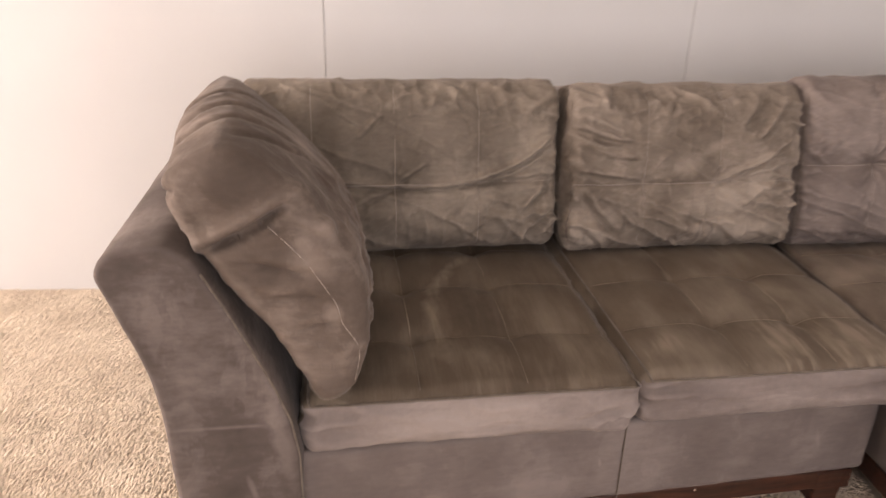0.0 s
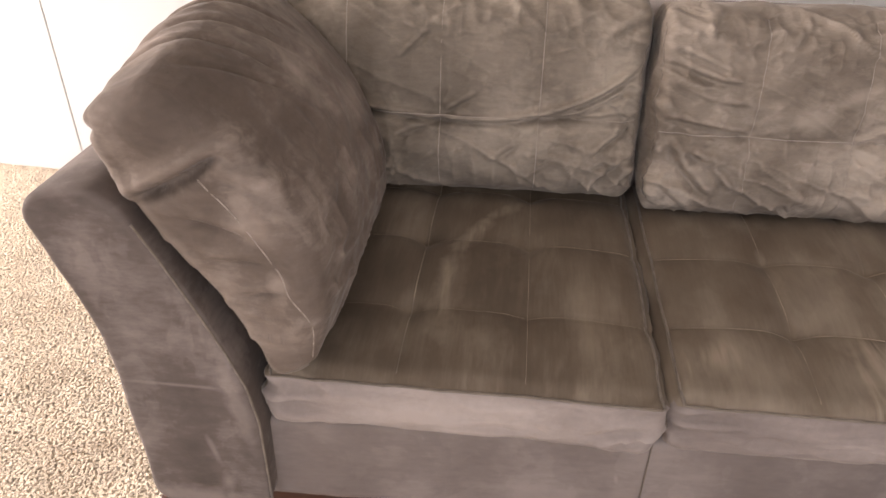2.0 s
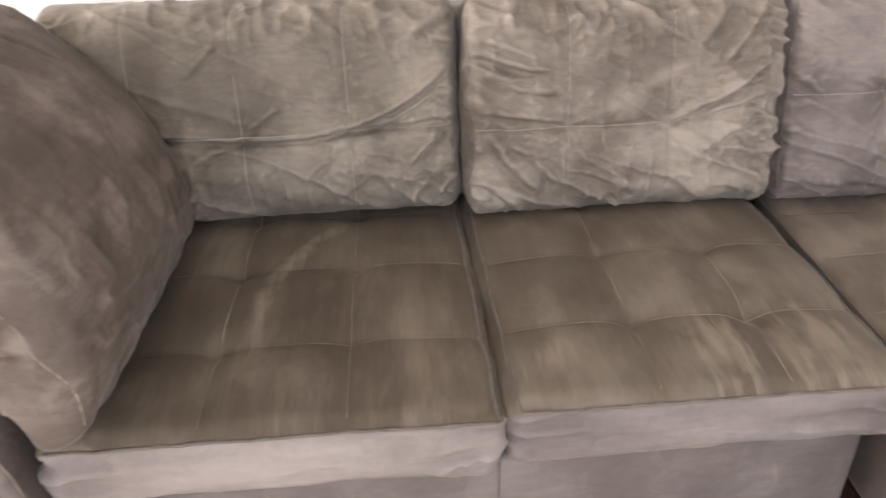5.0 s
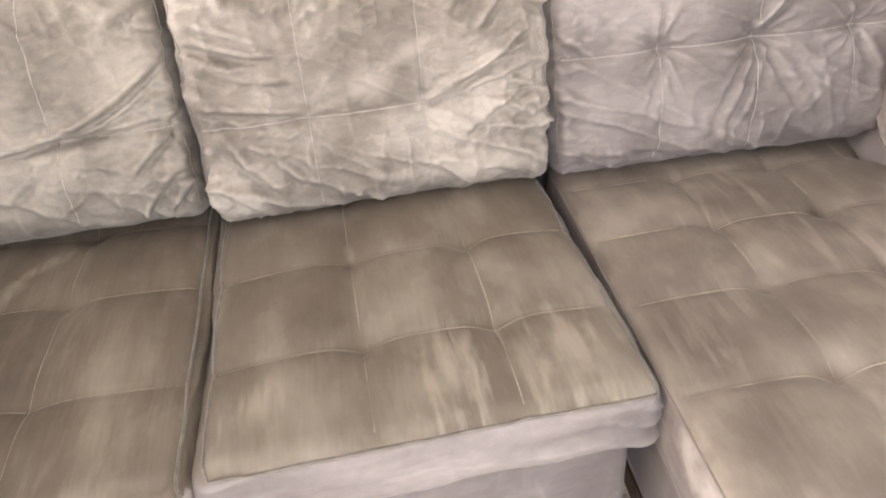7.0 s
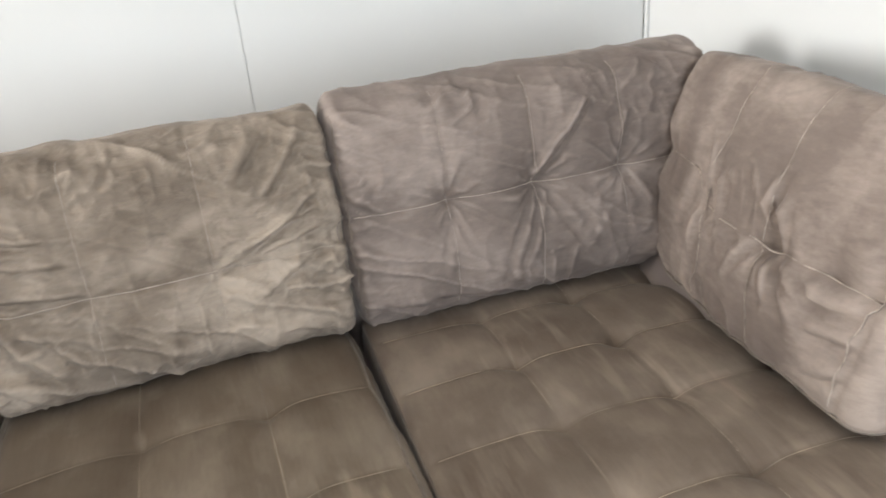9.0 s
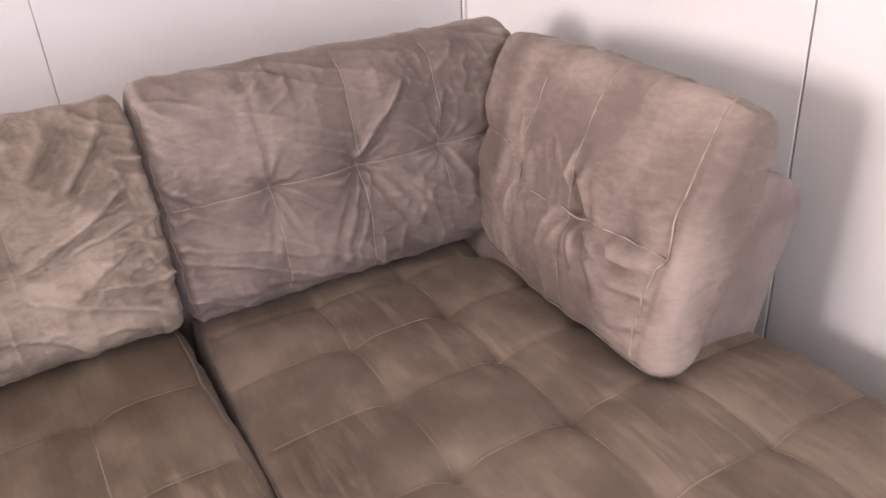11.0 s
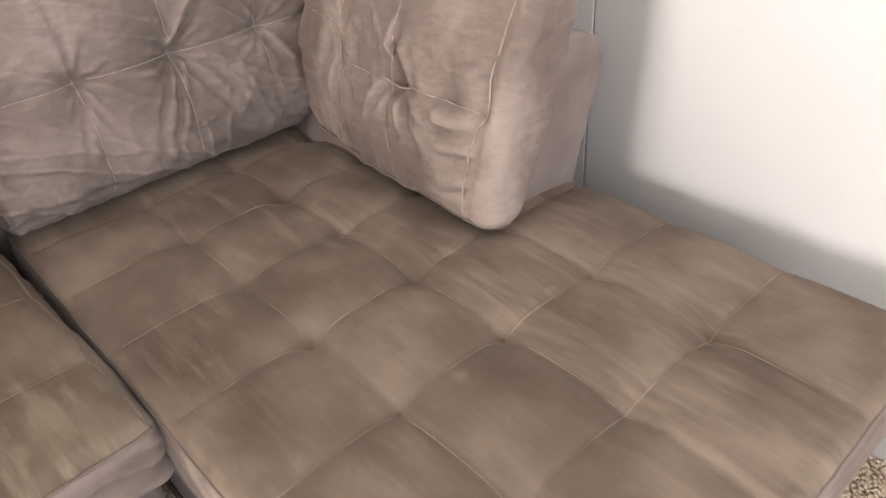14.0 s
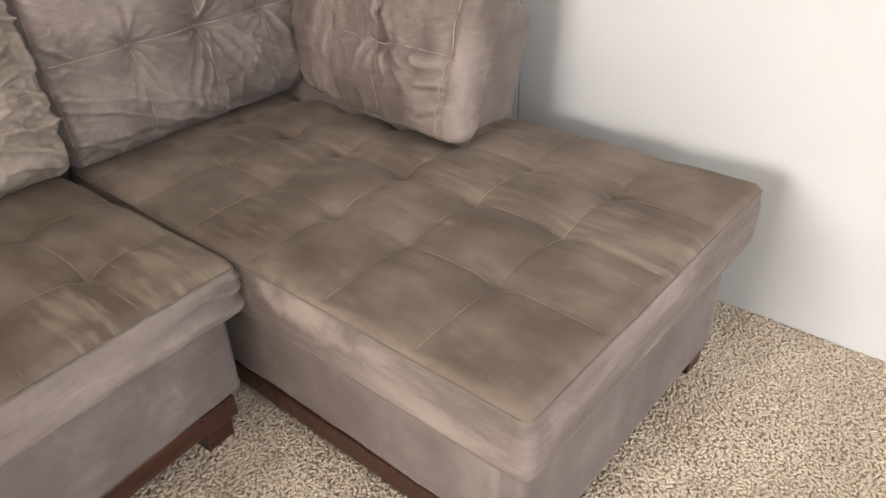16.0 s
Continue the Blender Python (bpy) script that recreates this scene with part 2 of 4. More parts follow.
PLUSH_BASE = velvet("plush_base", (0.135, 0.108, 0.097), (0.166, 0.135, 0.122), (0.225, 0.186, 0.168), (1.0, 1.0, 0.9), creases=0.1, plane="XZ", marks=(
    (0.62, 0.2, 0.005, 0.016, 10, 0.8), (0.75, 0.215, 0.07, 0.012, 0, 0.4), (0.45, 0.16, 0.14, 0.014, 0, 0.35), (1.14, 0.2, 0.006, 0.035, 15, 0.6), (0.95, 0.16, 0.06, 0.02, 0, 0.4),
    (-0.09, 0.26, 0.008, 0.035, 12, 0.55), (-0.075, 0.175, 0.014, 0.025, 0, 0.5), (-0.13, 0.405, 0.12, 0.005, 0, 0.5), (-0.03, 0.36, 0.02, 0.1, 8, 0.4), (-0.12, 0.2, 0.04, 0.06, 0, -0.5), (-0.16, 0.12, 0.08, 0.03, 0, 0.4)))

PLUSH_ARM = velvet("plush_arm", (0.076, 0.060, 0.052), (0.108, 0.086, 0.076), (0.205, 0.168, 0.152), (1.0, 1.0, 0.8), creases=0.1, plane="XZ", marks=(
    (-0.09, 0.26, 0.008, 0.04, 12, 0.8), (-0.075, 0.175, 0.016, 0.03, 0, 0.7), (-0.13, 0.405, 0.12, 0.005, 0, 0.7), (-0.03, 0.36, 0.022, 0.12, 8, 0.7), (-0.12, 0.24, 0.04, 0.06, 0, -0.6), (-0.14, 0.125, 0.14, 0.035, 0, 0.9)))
# side plush toned darker, with sheen painted along the lower-left edge
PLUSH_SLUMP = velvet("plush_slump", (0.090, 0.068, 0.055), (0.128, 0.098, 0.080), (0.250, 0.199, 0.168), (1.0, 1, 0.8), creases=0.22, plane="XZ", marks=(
    (-0.11, 0.43, 0.13, 0.07, 10, -0.8), (0.02, 0.29, 0.035, 0.05, 40, 0.6), (0.05, 0.19, 0.02, 0.03, 0, 0.8), (-0.09, 0.22, 0.025, 0.1, 35, 0.5), (0.03, 0.09, 0.06, 0.05, 0, 0.35), (0.0, 0.36, 0.06, 0.03, 20, -0.5)))

THREAD, t_, b_ = material("thread", 0.75)
co_ = t_.nodes.new("ShaderNodeTexCoord")
n_ = node(t_, "ShaderNodeTexNoise", [("Vector", co_.outputs["Object"])], Scale=11.0, Detail=2.0)
t_.links.new(ramp(t_, n_.outputs[0], [(0.4, (0.144, 0.112, 0.084)), (0.62, (0.338, 0.269, 0.200))]), b_.inputs["Base Color"])

PIPING, t_, b_ = material("piping", 0.85)
n_ = node(t_, "ShaderNodeTexNoise", Scale=30.0, Detail=2.0)
t_.links.new(ramp(t_, n_.outputs[0], [(0.35, (0.105, 0.081, 0.063)), (0.65, (0.19, 0.152, 0.122))]), b_.inputs["Base Color"])
b_.inputs["Sheen Weight"].default_value = 0.1

WOOD, t_, b_ = material("stained_wood", 0.38)
co_ = t_.nodes.new("ShaderNodeTexCoord")
mp_ = node(t_, "ShaderNodeMapping", [("Vector", co_.outputs["Object"])], Scale=(3, 40, 40))
n_ = node(t_, "ShaderNodeTexNoise", [("Vector", mp_.outputs[0])], Scale=2.0, Detail=5.0, Distortion=0.8)
t_.links.new(ramp(t_, n_.outputs[0], [(0.3, (0.022, 0.008, 0.005)), (0.7, (0.075, 0.026, 0.014))]), b_.inputs["Base Color"])
n2_ = node(t_, "ShaderNodeTexNoise", [("Vector", co_.outputs["Object"])], Scale=60.0, Detail=3.0)
t_.links.new(ramp(t_, n2_.outputs[0], [(0.3, (0.28,)), (0.7, (0.5,))]), b_.inputs["Roughness"])

SEAM, t_, b_ = material("sewn_seam", 0.8)
n_ = node(t_, "ShaderNodeTexNoise", Scale=14.0, Detail=2.0)
t_.links.new(ramp(t_, n_.outputs[0], [(0.35, (0.188, 0.152, 0.125)), (0.65, (0.413, 0.344, 0.294))]), b_.inputs["Base Color"])

CHIP, t_, b_ = material("bare_wood", 0.7)
b_.inputs["Base Color"].default_value = (0.6, 0.5, 0.38, 1)

WALL, t_, b_ = material("wall_paint", 0.55)
co_ = t_.nodes.new("ShaderNodeTexCoord")
n_ = node(t_, "ShaderNodeTexNoise", [("Vector", co_.outputs["Object"])], Scale=1.3, Detail=4.0)
n2_ = node(t_, "ShaderNodeTexNoise", [("Vector", co_.outputs["Object"])], Scale=160.0, Detail=3.0)
t_.links.new(ramp(t_, n_.outputs[0], [(0.3, (0.53, 0.525, 0.515)), (0.7, (0.58, 0.575, 0.568))]), b_.inputs["Base Color"])
bp_ = node(t_, "ShaderNodeBump", [("Height", n2_.outputs[0])], Strength=0.06, Distance=0.002)
t_.links.new(bp_.outputs[0], b_.inputs["Normal"])
b_.inputs["Specular IOR Level"].default_value = 0.3

GROOVE, t_, b_ = material("panel_joint", 0.8)
b_.inputs["Base Color"].default_value = (0.4, 0.39, 0.37, 1)

CEILING, t_, b_ = material("ceiling_paint", 0.9)
n_ = node(t_, "ShaderNodeTexNoise", Scale=80.0, Detail=3.0)
t_.links.new(ramp(t_, n_.outputs[0], [(0.3, (0.6, 0.59, 0.57)), (0.7, (0.66, 0.65, 0.63))]), b_.inputs["Base Color"])


def carpet(name, low, high):
    m, t, b = material(name, 0.95)
    co = t.nodes.new("ShaderNodeTexCoord")
    geo = t.nodes.new("ShaderNodeNewGeometry")
    n = node(t, "ShaderNodeTexNoise", [("Vector", co.outputs["Object"])], Scale=5.0, Detail=5.0, Roughness=0.65)
    n2 = node(t, "ShaderNodeTexNoise", [("Vector", co.outputs["Object"])], Scale=220.0, Detail=2.0)
    f = mix(t, 0.1, mix(t, 0.18, n.outputs[0], n2.outputs[0]), geo.outputs["Random Per Island"])
    t.links.new(ramp(t, f, [(0.32, low), (0.66, high)]), b.inputs["Base Color"])
    b.inputs["Sheen Weight"].default_value = 0.2
    b.inputs["Specular IOR Level"].default_value = 0.1
    bp = node(t, "ShaderNodeBump", [("Height", n2.outputs[0])], Strength=0.6, Distance=0.01)
    t.links.new(bp.outputs[0], b.inputs["Normal"])
    return m


CARPET = carpet("carpet_backing", (0.40, 0.318, 0.231), (0.54, 0.444, 0.335))
# colour of the unseen walls, kept dim to cut bounce light
WALL_DIM, t_, b_ = material("bounce_cut_wall", 0.7)
n_ = node(t_, "ShaderNodeTexNoise", Scale=2.0, Detail=4.0)
t_.links.new(ramp(t_, n_.outputs[0], [(0.3, (0.40, 0.37, 0.33)), (0.7, (0.46, 0.43, 0.39))]), b_.inputs["Base Color"])
PILE = carpet("carpet_pile", (0.58, 0.46, 0.34), (0.80, 0.67, 0.52))


# ---- building helpers ----
def mesh_object(name, verts, faces, mat, parent=None, label="", smooth=True):
    me = bpy.data.meshes.new(name)
    me.from_pydata([tuple(map(float, v)) for v in verts], [], [tuple(map(int, f)) for f in faces])
    me.materials.append(mat)
    if smooth:
        me.shade_smooth()
    me.update()
    ob = new(name, me)
    if parent:
        ob.parent = parent
    if label:
        tagged(ob, label)
    return ob


def part(name, bm, mat, parent=None, label="", smooth=False):
    bmesh.ops.recalc_face_normals(bm, faces=bm.faces)
    me = bpy.data.meshes.new(name)
    bm.to_mesh(me)
    bm.free()
    me.materials.append(mat)
    if smooth:
        me.shade_smooth()
    ob = new(name, me)
    if parent:
        ob.parent = parent
    if label:
        tagged(ob, label)
    return ob


def box(x0, x1, y0, y1, z0, z1, bevel=0.0, segments=2):
    bm = bmesh.new()
    bmesh.ops.create_cube(bm, size=1)
    for v in bm.verts:
        v.co = Vector((x0 if v.co.x < 0 else x1, y0 if v.co.y < 0 else y1, z0 if v.co.z < 0 else z1))
    if bevel:
        bmesh.ops.bevel(bm, geom=bm.edges[:], offset=bevel, segments=segments, affect="EDGES", profile=0.5)
    return bm


def thing(name, m, label, category, group=""):
    ob = new(name)
    ob.empty_display_size = 0.1
    ob.matrix_world = m
    return tagged(ob, label, category, group)


def hash3(i, j, k, seed):
    h = (i * 374761393 + j * 668265263 + k * 2147483647 + seed * 1274126177) & 0xFFFFFFFF
    h = ((h ^ (h >> 13)) * 1274126177) & 0xFFFFFFFF
    return ((h ^ (h >> 16)) & 0xFFFF) / 65535.0


def vnoise(p, seed=0):
    """Smooth value noise from 0 to 1 at the points p."""
    q = np.floor(p).astype(np.int64)
    f = p - q
    f = f * f * f * (f * (f * 6 - 15) + 10)
    out = np.zeros(len(p))
    for a in (0, 1):
        for b in (0, 1):
            for c in (0, 1):
                w = (f[:, 0] if a else 1 - f[:, 0]) * (f[:, 1] if b else 1 - f[:, 1]) * (f[:, 2] if c else 1 - f[:, 2])
                out += w * hash3(q[:, 0] + a, q[:, 1] + b, q[:, 2] + c, seed)
    return out


def fbm(p, seed=0, octaves=3):
    s, a, tot = np.zeros(len(p)), 1.0, 0.0
    for o in range(octaves):
        s += a * vnoise(p * 2 ** o, seed + o * 17)
        tot += a
        a *= 0.5
    return s / tot


def ridge(p, seed=0, sharp=2.0):
    """Thin crests, as cloth folds have them."""
    return (1 - np.abs(2 * vnoise(p, seed) - 1)) ** sharp


def groove(d, width):
    return np.exp(-(d / width) ** 2)


def segment(s, t, a, b, sag=0.0):
    """Distance from a (sagging) line from a to b, and a weight that fades at its ends."""
    a, b = np.array(a, float), np.array(b, float)
    ab = b - a
    length = np.hypot(*ab)
    k = ((s - a[0]) * ab[0] + (t - a[1]) * ab[1]) / length ** 2
    side = ((s - a[0]) * -ab[1] + (t - a[1]) * ab[0]) / length
    kc = np.clip(k, 0, 1)
    side = side + sag * 4 * kc * (1 - kc)
    fade = np.clip(np.minimum(k + 0.06, 1.06 - k) / 0.18, 0, 1)
    return side, fade * fade * (3 - 2 * fade)


class Soft:
    """A stuffed block: size, rounding radius, and a function that gives each point's shift along its normal and as a vector."""

    def __init__(self, size, r, shift, bend=None, dents=()):
        self.half, self.r, self.shift, self.bend, self.dents = np.array(size, float) / 2, r, shift, bend, dents

    def at(self, p):
        r = np.minimum(self.r, self.half * 0.98)
        inner = self.half - r
        q = np.clip(p, -inner, inner)
        d = (p - q) / r
        n = d / np.maximum(np.linalg.norm(d, axis=1, keepdims=True), 1e-9)
        pos = q + n * r
        m = n / np.maximum(r / r.max(), 0.2)
        m /= np.maximum(np.linalg.norm(m, axis=1, keepdims=True), 1e-9)
        pos = pos + m * self.shift(pos, m)[:, None]
        pos = self.bend(pos) if self.bend else pos
        for a, b, deep, wide in self.dents:              # creases pressed in along a line from a to b
            ab = np.array(b) - np.array(a)
            k = np.clip((pos - a) @ ab / max(ab @ ab, 1e-9), 0, 1)
            off = pos - (np.array(a) + k[:, None] * ab)
            dist = np.linalg.norm(off, axis=1)
            above = dist * np.sign(off[:, 2])
            pos = pos + m * (deep * (0.6 * groove(above - 2.4 * wide, 1.8 * wide) - np.exp(-dist / (0.8 * wide))))[:, None]
        return pos, m

    def grid(self, cell):
        n = np.maximum(np.round(2 * self.half / cell).astype(int), 2)
        pts, quads, off = [], [], 0
        for ax in range(3):
            u, v = [a for a in range(3) if a != ax]
            for side in (0, 1):
                i, j = np.meshgrid(np.arange(n[u] + 1), np.arange(n[v] + 1), indexing="ij")
                c = np.zeros((i.size, 3), int)
                c[:, u], c[:, v], c[:, ax] = i.ravel(), j.ravel(), side * n[ax]
                ids = np.arange(i.size).reshape(i.shape) + off
                qd = np.stack([ids[:-1, :-1], ids[1:, :-1], ids[1:, 1:], ids[:-1, 1:]], -1).reshape(-1, 4)
                flip = (side == 0) != (ax == 1)
                quads.append(qd[:, ::-1] if flip else qd)
                pts.append(c)
                off += i.size
        c = np.concatenate(pts)
        uniq, inv = np.unique(c, axis=0, return_inverse=True)
        inv = inv.ravel()
        p = (uniq / n * 2 - 1) * self.half
        self.flat = p
        return self.at(p)[0], inv[np.concatenate(quads)]

    def line(self, pts, lift=0.0005):
        """A polyline on the block's skin: pts lie on the unrounded block."""
        pos, n = self.at(np.array(pts, float))
        return pos + n * lift


def tube(points, radius, sides=5, closed=False):
    p = np.array(points, float)
    n = len(p)
    tan = np.roll(p, -1, 0) - np.roll(p, 1, 0)
    if not closed:
        tan[0], tan[-1] = p[1] - p[0], p[-1] - p[-2]
    tan /= np.maximum(np.linalg.norm(tan, axis=1, keepdims=True), 1e-9)
    ref = np.where(np.abs(tan[:, 2:3]) > 0.8, np.array([[1.0, 0, 0]]), np.array([[0, 0, 1.0]]))
    a = np.cross(tan, ref)
    a /= np.maximum(np.linalg.norm(a, axis=1, keepdims=True), 1e-9)
    b = np.cross(tan, a)
    ang = np.arange(sides) / sides * 2 * math.pi
    v = (p[:, None] + radius * (np.cos(ang)[None, :, None] * a[:, None] + np.sin(ang)[None, :, None] * b[:, None])).reshape(-1, 3)
    f = []
    for i in range(n if closed else n - 1):
        for j in range(sides):
            k, l = (i + 1) % n, (j + 1) % sides
            f.append((i * sides + j, i * sides + l, k * sides + l, k * sides + j))
    if not closed:
        f.append(tuple(range(sides))[::-1])
        f.append(tuple((n - 1) * sides + j for j in range(sides)))
    return v, f


# ---- the room ----
def wall(name, x0, x1, y0, y1, mat=WALL, hole=None, along="x"):
    """A wall slab, with an opening cut out as four pieces joined in one mesh."""
    bm = bmesh.new()
    if not hole:
        pieces = [(x0, x1, y0, y1, 0, H)]
    else:
        a, b, z0, z1 = hole
        if along == "x":
            pieces = [(x0, a, y0, y1, 0, H), (b, x1, y0, y1, 0, H), (a, b, y0, y1, 0, z0), (a, b, y0, y1, z1, H)]
        else:
            pieces = [(x0, x1, y0, a, 0, H), (x0, x1, b, y1, 0, H), (x0, x1, a, b, 0, z0), (x0, x1, a, b, z1, H)]
    for p in pieces:
        tmp = box(*p)
        me = bpy.data.meshes.new("tmp")
        tmp.to_mesh(me)
        tmp.free()
        bm.from_mesh(me)
        bpy.data.meshes.remove(me)
    return tagged(part(name, bm, mat), kind="structure", label="", category="wall")


wall_back = wall("wall_back", X0 - 0.12, X1 + 0.12, Y1 + 0.012, Y1 + 0.13, GROOVE)
wall_right = wall("wall_right", X1 + 0.012, X1 + 0.13, Y0 - 0.12, Y1 + 0.011, GROOVE)
wall_left = wall("wall_left", X0 - 0.12, X0, Y0 - 0.12, Y1 + 0.011, WALL_DIM, WIN_L, "y")
wall_front = wall("wall_front", X0, X1 + 0.011, Y0 - 0.12, Y0, WALL_DIM, WIN_F)
tagged(wall_back, "white painted wall of butted wide panels")
tagged(wall_right, "white painted side wall of butted panels")
tagged(wall_left, "unseen plain wall, beige to cut bounce light, with window opening")
tagged(wall_front, "unseen plain wall, beige to cut bounce light, with window opening")
ceiling = tagged(part("ceiling", box(X0 - 0.12, X1 + 0.13, Y0 - 0.12, Y1 + 0.13, H, H + 0.1), CEILING), "plain white painted ceiling", "ceiling", kind="structure")
floor = tagged(part("floor", box(X0 - 0.12, X1 + 0.13, Y0 - 0.12, Y1 + 0.13, -0.1, 0.0), CARPET), "beige wall-to-wall shag carpet", "carpet", kind="structure")

# wide sheets, butted with open joints
for a, b in ((X0, -2.302), (-2.298, -1.083), (-1.078, 0.171), (0.1735, 1.3915), (1.3930, X1 - 0.013)):
    part("panel", box(a, b, Y1, Y1 + 0.0115, 0, H, 0.0012, 1), WALL, wall_back)
for a, b in ((Y0, -2.132), (-2.128, -0.912), (-0.908, 0.308), (0.312, 1.526), (1.530, Y1 + 0.011)):
    part("panel", box(X1, X1 + 0.0115, a, b, 0, H, 0.0012, 1), WALL, wall_right)
tagged(part("trim", box(X1 - 0.012, X1, Y1 - 0.012, Y1, 0, H, 0.004, 2), WALL), "narrow white corner trim strip", "trim", kind="structure")


# ---- upholstered frames ----
def extrude_profile(profile, y0, y1, r=0.02, cell=0.012, top_shift=0.0, seed=0, dent=0.003):
    """A padded slab whose outline in x and z is rounded through the given corners, from y0 to y1, with soft end edges."""
    p = np.array(profile, float)
    n = len(p)
    out = []
    for i in range(n):                                   # rounded outline, Chaikin style
        a, b = p[i], p[(i + 1) % n]
        L = np.hypot(*(b - a))
        k = min(0.3, 0.022 / L)
        m = max(2, int(L / cell))
        for s in np.linspace(k, 1 - k, m):
            out.append(a + (b - a) * s)
    o = np.array(out)
    for _ in range(3):
        o = 0.5 * o + 0.25 * (np.roll(o, 1, 0) + np.roll(o, -1, 0))
    c = o.mean(0)
    tan = np.roll(o, -1, 0) - np.roll(o, 1, 0)
    nor = np.stack([tan[:, 1], -tan[:, 0]], 1)
    nor /= np.linalg.norm(nor, axis=1, keepdims=True)
    if np.mean(np.sum(nor * (o - c), 1)) < 0:
        nor = -nor
    rings = [(y0 + r * (1 - math.cos(s * math.pi / 2)), -r * (1 - math.sin(s * math.pi / 2))) for s in np.linspace(0, 1, 6)]
    steps = max(2, int((y1 - y0 - 2 * r) / (cell * 1.6)))
    rings += [(y, 0.0) for y in np.linspace(y0 + r, y1 - r, steps)[1:-1]]
    rings += [(y1 - r * (1 - math.cos(s * math.pi / 2)), -r * (1 - math.sin(s * math.pi / 2))) for s in np.linspace(1, 0, 6)]
    f = []
    m = len(o)
    def ring(pts, y):
        return np.stack([pts[:, 0], np.full(m, y), pts[:, 1]], 1)
    allr = []
    for k in np.linspace(0.97, 0.12, 9):
        base = o - nor * r
        allr.append(ring(base + (c - base) * k, y0))
    for y, d in rings:
        allr.append(ring(o + nor * d, y))
    for k in np.linspace(0.12, 0.97, 4):
        base = o - nor * r
        allr.append(ring(base + (c - base) * k, y1))
    v = np.concatenate(allr)
    w = (fbm(v * 9, seed, 3) - 0.5) * dent * 2
    v[:, 1] += np.where(v[:, 1] < y0 + 0.01, w, 0)
    v[:, 0] += w * 0.6
    v[:, 2] += top_shift * np.clip((v[:, 2] - 0.45) / 0.3, 0, 1) * np.clip((v[:, 1] - y0) / (y1 - y0), 0, 1)
    for i in range(len(allr) - 1):
        for j in range(m):
            l = (j + 1) % m
            f.append((i * m + j, i * m + l, (i + 1) * m + l, (i + 1) * m + j))
    f.append(tuple(range(m)))
    f.append(tuple((len(allr) - 1) * m + j for j in range(m))[::-1])
    bm = bmesh.new()
    vs = [bm.verts.new(q) for q in v]
    for q in f:
        bm.faces.new([vs[i] for i in q])
    return bm


def padded(size, centre, r, seed, cell=0.014, dent=0.004, name="base", parent=None, mat=PLUSH_FRAME, label="", skew=0.0):
    def shift(p, n):
        folds = ridge(p * np.array([7, 7, 14.0]) + 3 * fbm(p * 5, seed)[:, None], seed, 3) - 0.4
        return (fbm(p * 6, seed, 3) - 0.5) * dent * 2 + folds * dent * 0.35
    s = Soft(size, r, shift)
    v, f = s.grid(cell)
    v = v + np.array(centre)
    v[:, 1] += skew * v[:, 0]
    return mesh_object(name, v, f, mat, parent, label)


def leg(parent, x, y, top=0.1, w=0.075):
    bm = box(-w / 2, w / 2, -w / 2, w / 2, 0, top, 0.004, 2)
    for v in bm.verts:
        k = 0.86 + 0.14 * v.co.z / top
        v.co.x, v.co.y = x + v.co.x * k, y + v.co.y * k
    return part("leg", bm, WOOD, parent, "dark stained wooden block foot")


# the sofa stands a little askew to the chaise
SOFA = pose(0.215, 1.333, 0, 0, 0, 4.3)
sofa = thing("sofa", SOFA, "taupe plush sofa section with flared arm on dark wooden rail", "sofa")
ARM = [(-0.002, 0.098), (0.004, 0.34), (-0.022, 0.45), (-0.068, 0.57), (-0.13, 0.70), (-0.165, 0.755), (-0.225, 0.768), (-0.318, 0.737), (-0.285, 0.645), (-0.248, 0.53), (-0.232, 0.4), (-0.228, 0.25), (-0.226, 0.098)]
part("arm", extrude_profile(ARM, -0.03, 0.93, 0.012, top_shift=0.0, seed=3), PLUSH_ARM, sofa, smooth=True)
cord = [(x, -0.026, z) for x, z in ((0.0, 0.1), (0.0, 0.2), (0.0, 0.33), (-0.012, 0.41), (-0.036, 0.48), (-0.07, 0.562), (-0.105, 0.64), (-0.14, 0.71))]
mesh_object("seam", *tube(cord, 0.0022), PIPING, sofa)
padded((1.31, 0.84, 0.204), (0.628, 0.432, 0.1995), 0.012, 5, name="base", parent=sofa, skew=0.042, mat=PLUSH_BASE)
mesh_object("seam", *tube([(0.668, 0.008 + 0.028, z) for z in np.linspace(0.102, 0.308, 8)], 0.0016), PIPING, sofa)
padded((1.33, 0.16, 0.73), (0.665, 0.885, 0.465), 0.05, 7, name="back_frame", parent=sofa)
rail = box(-0.145, 1.19, 0.014, 0.036, 0.05, 0.101, 0.003)
for v_ in rail.verts:
    v_.co.y += 0.042 * max(0, v_.co.x)
part("wood_rail", rail, WOOD, sofa, "dark stained wooden plinth rail")
part("side_rail", box(1.235, 1.255, 0.06, 0.86, 0.05, 0.101, 0.003), WOOD, sofa)
for x_, z_, a_, b_ in ((-0.05, 0.088, 0.004, 0.003), (0.30, 0.062, 0.003, 0.006), (0.31, 0.084, 0.003, 0.003), (0.62, 0.07, 0.004, 0.004), (0.86, 0.09, 0.003, 0.003)):
    chip = bmesh.new()
    bmesh.ops.create_icosphere(chip, subdivisions=1, radius=1)
    for v_ in chip.verts:
        v_.co = Vector((x_ + v_.co.x * a_, 0.0145 + 0.042 * max(0, x_) + v_.co.y * 0.0012, z_ + v_.co.z * b_ + v_.co.x * 0.0015))
    part("chip", chip, CHIP, sofa, "bare chipped wood")
leg(sofa, -0.187, 0.012)
leg(sofa, 1.205, 0.098)
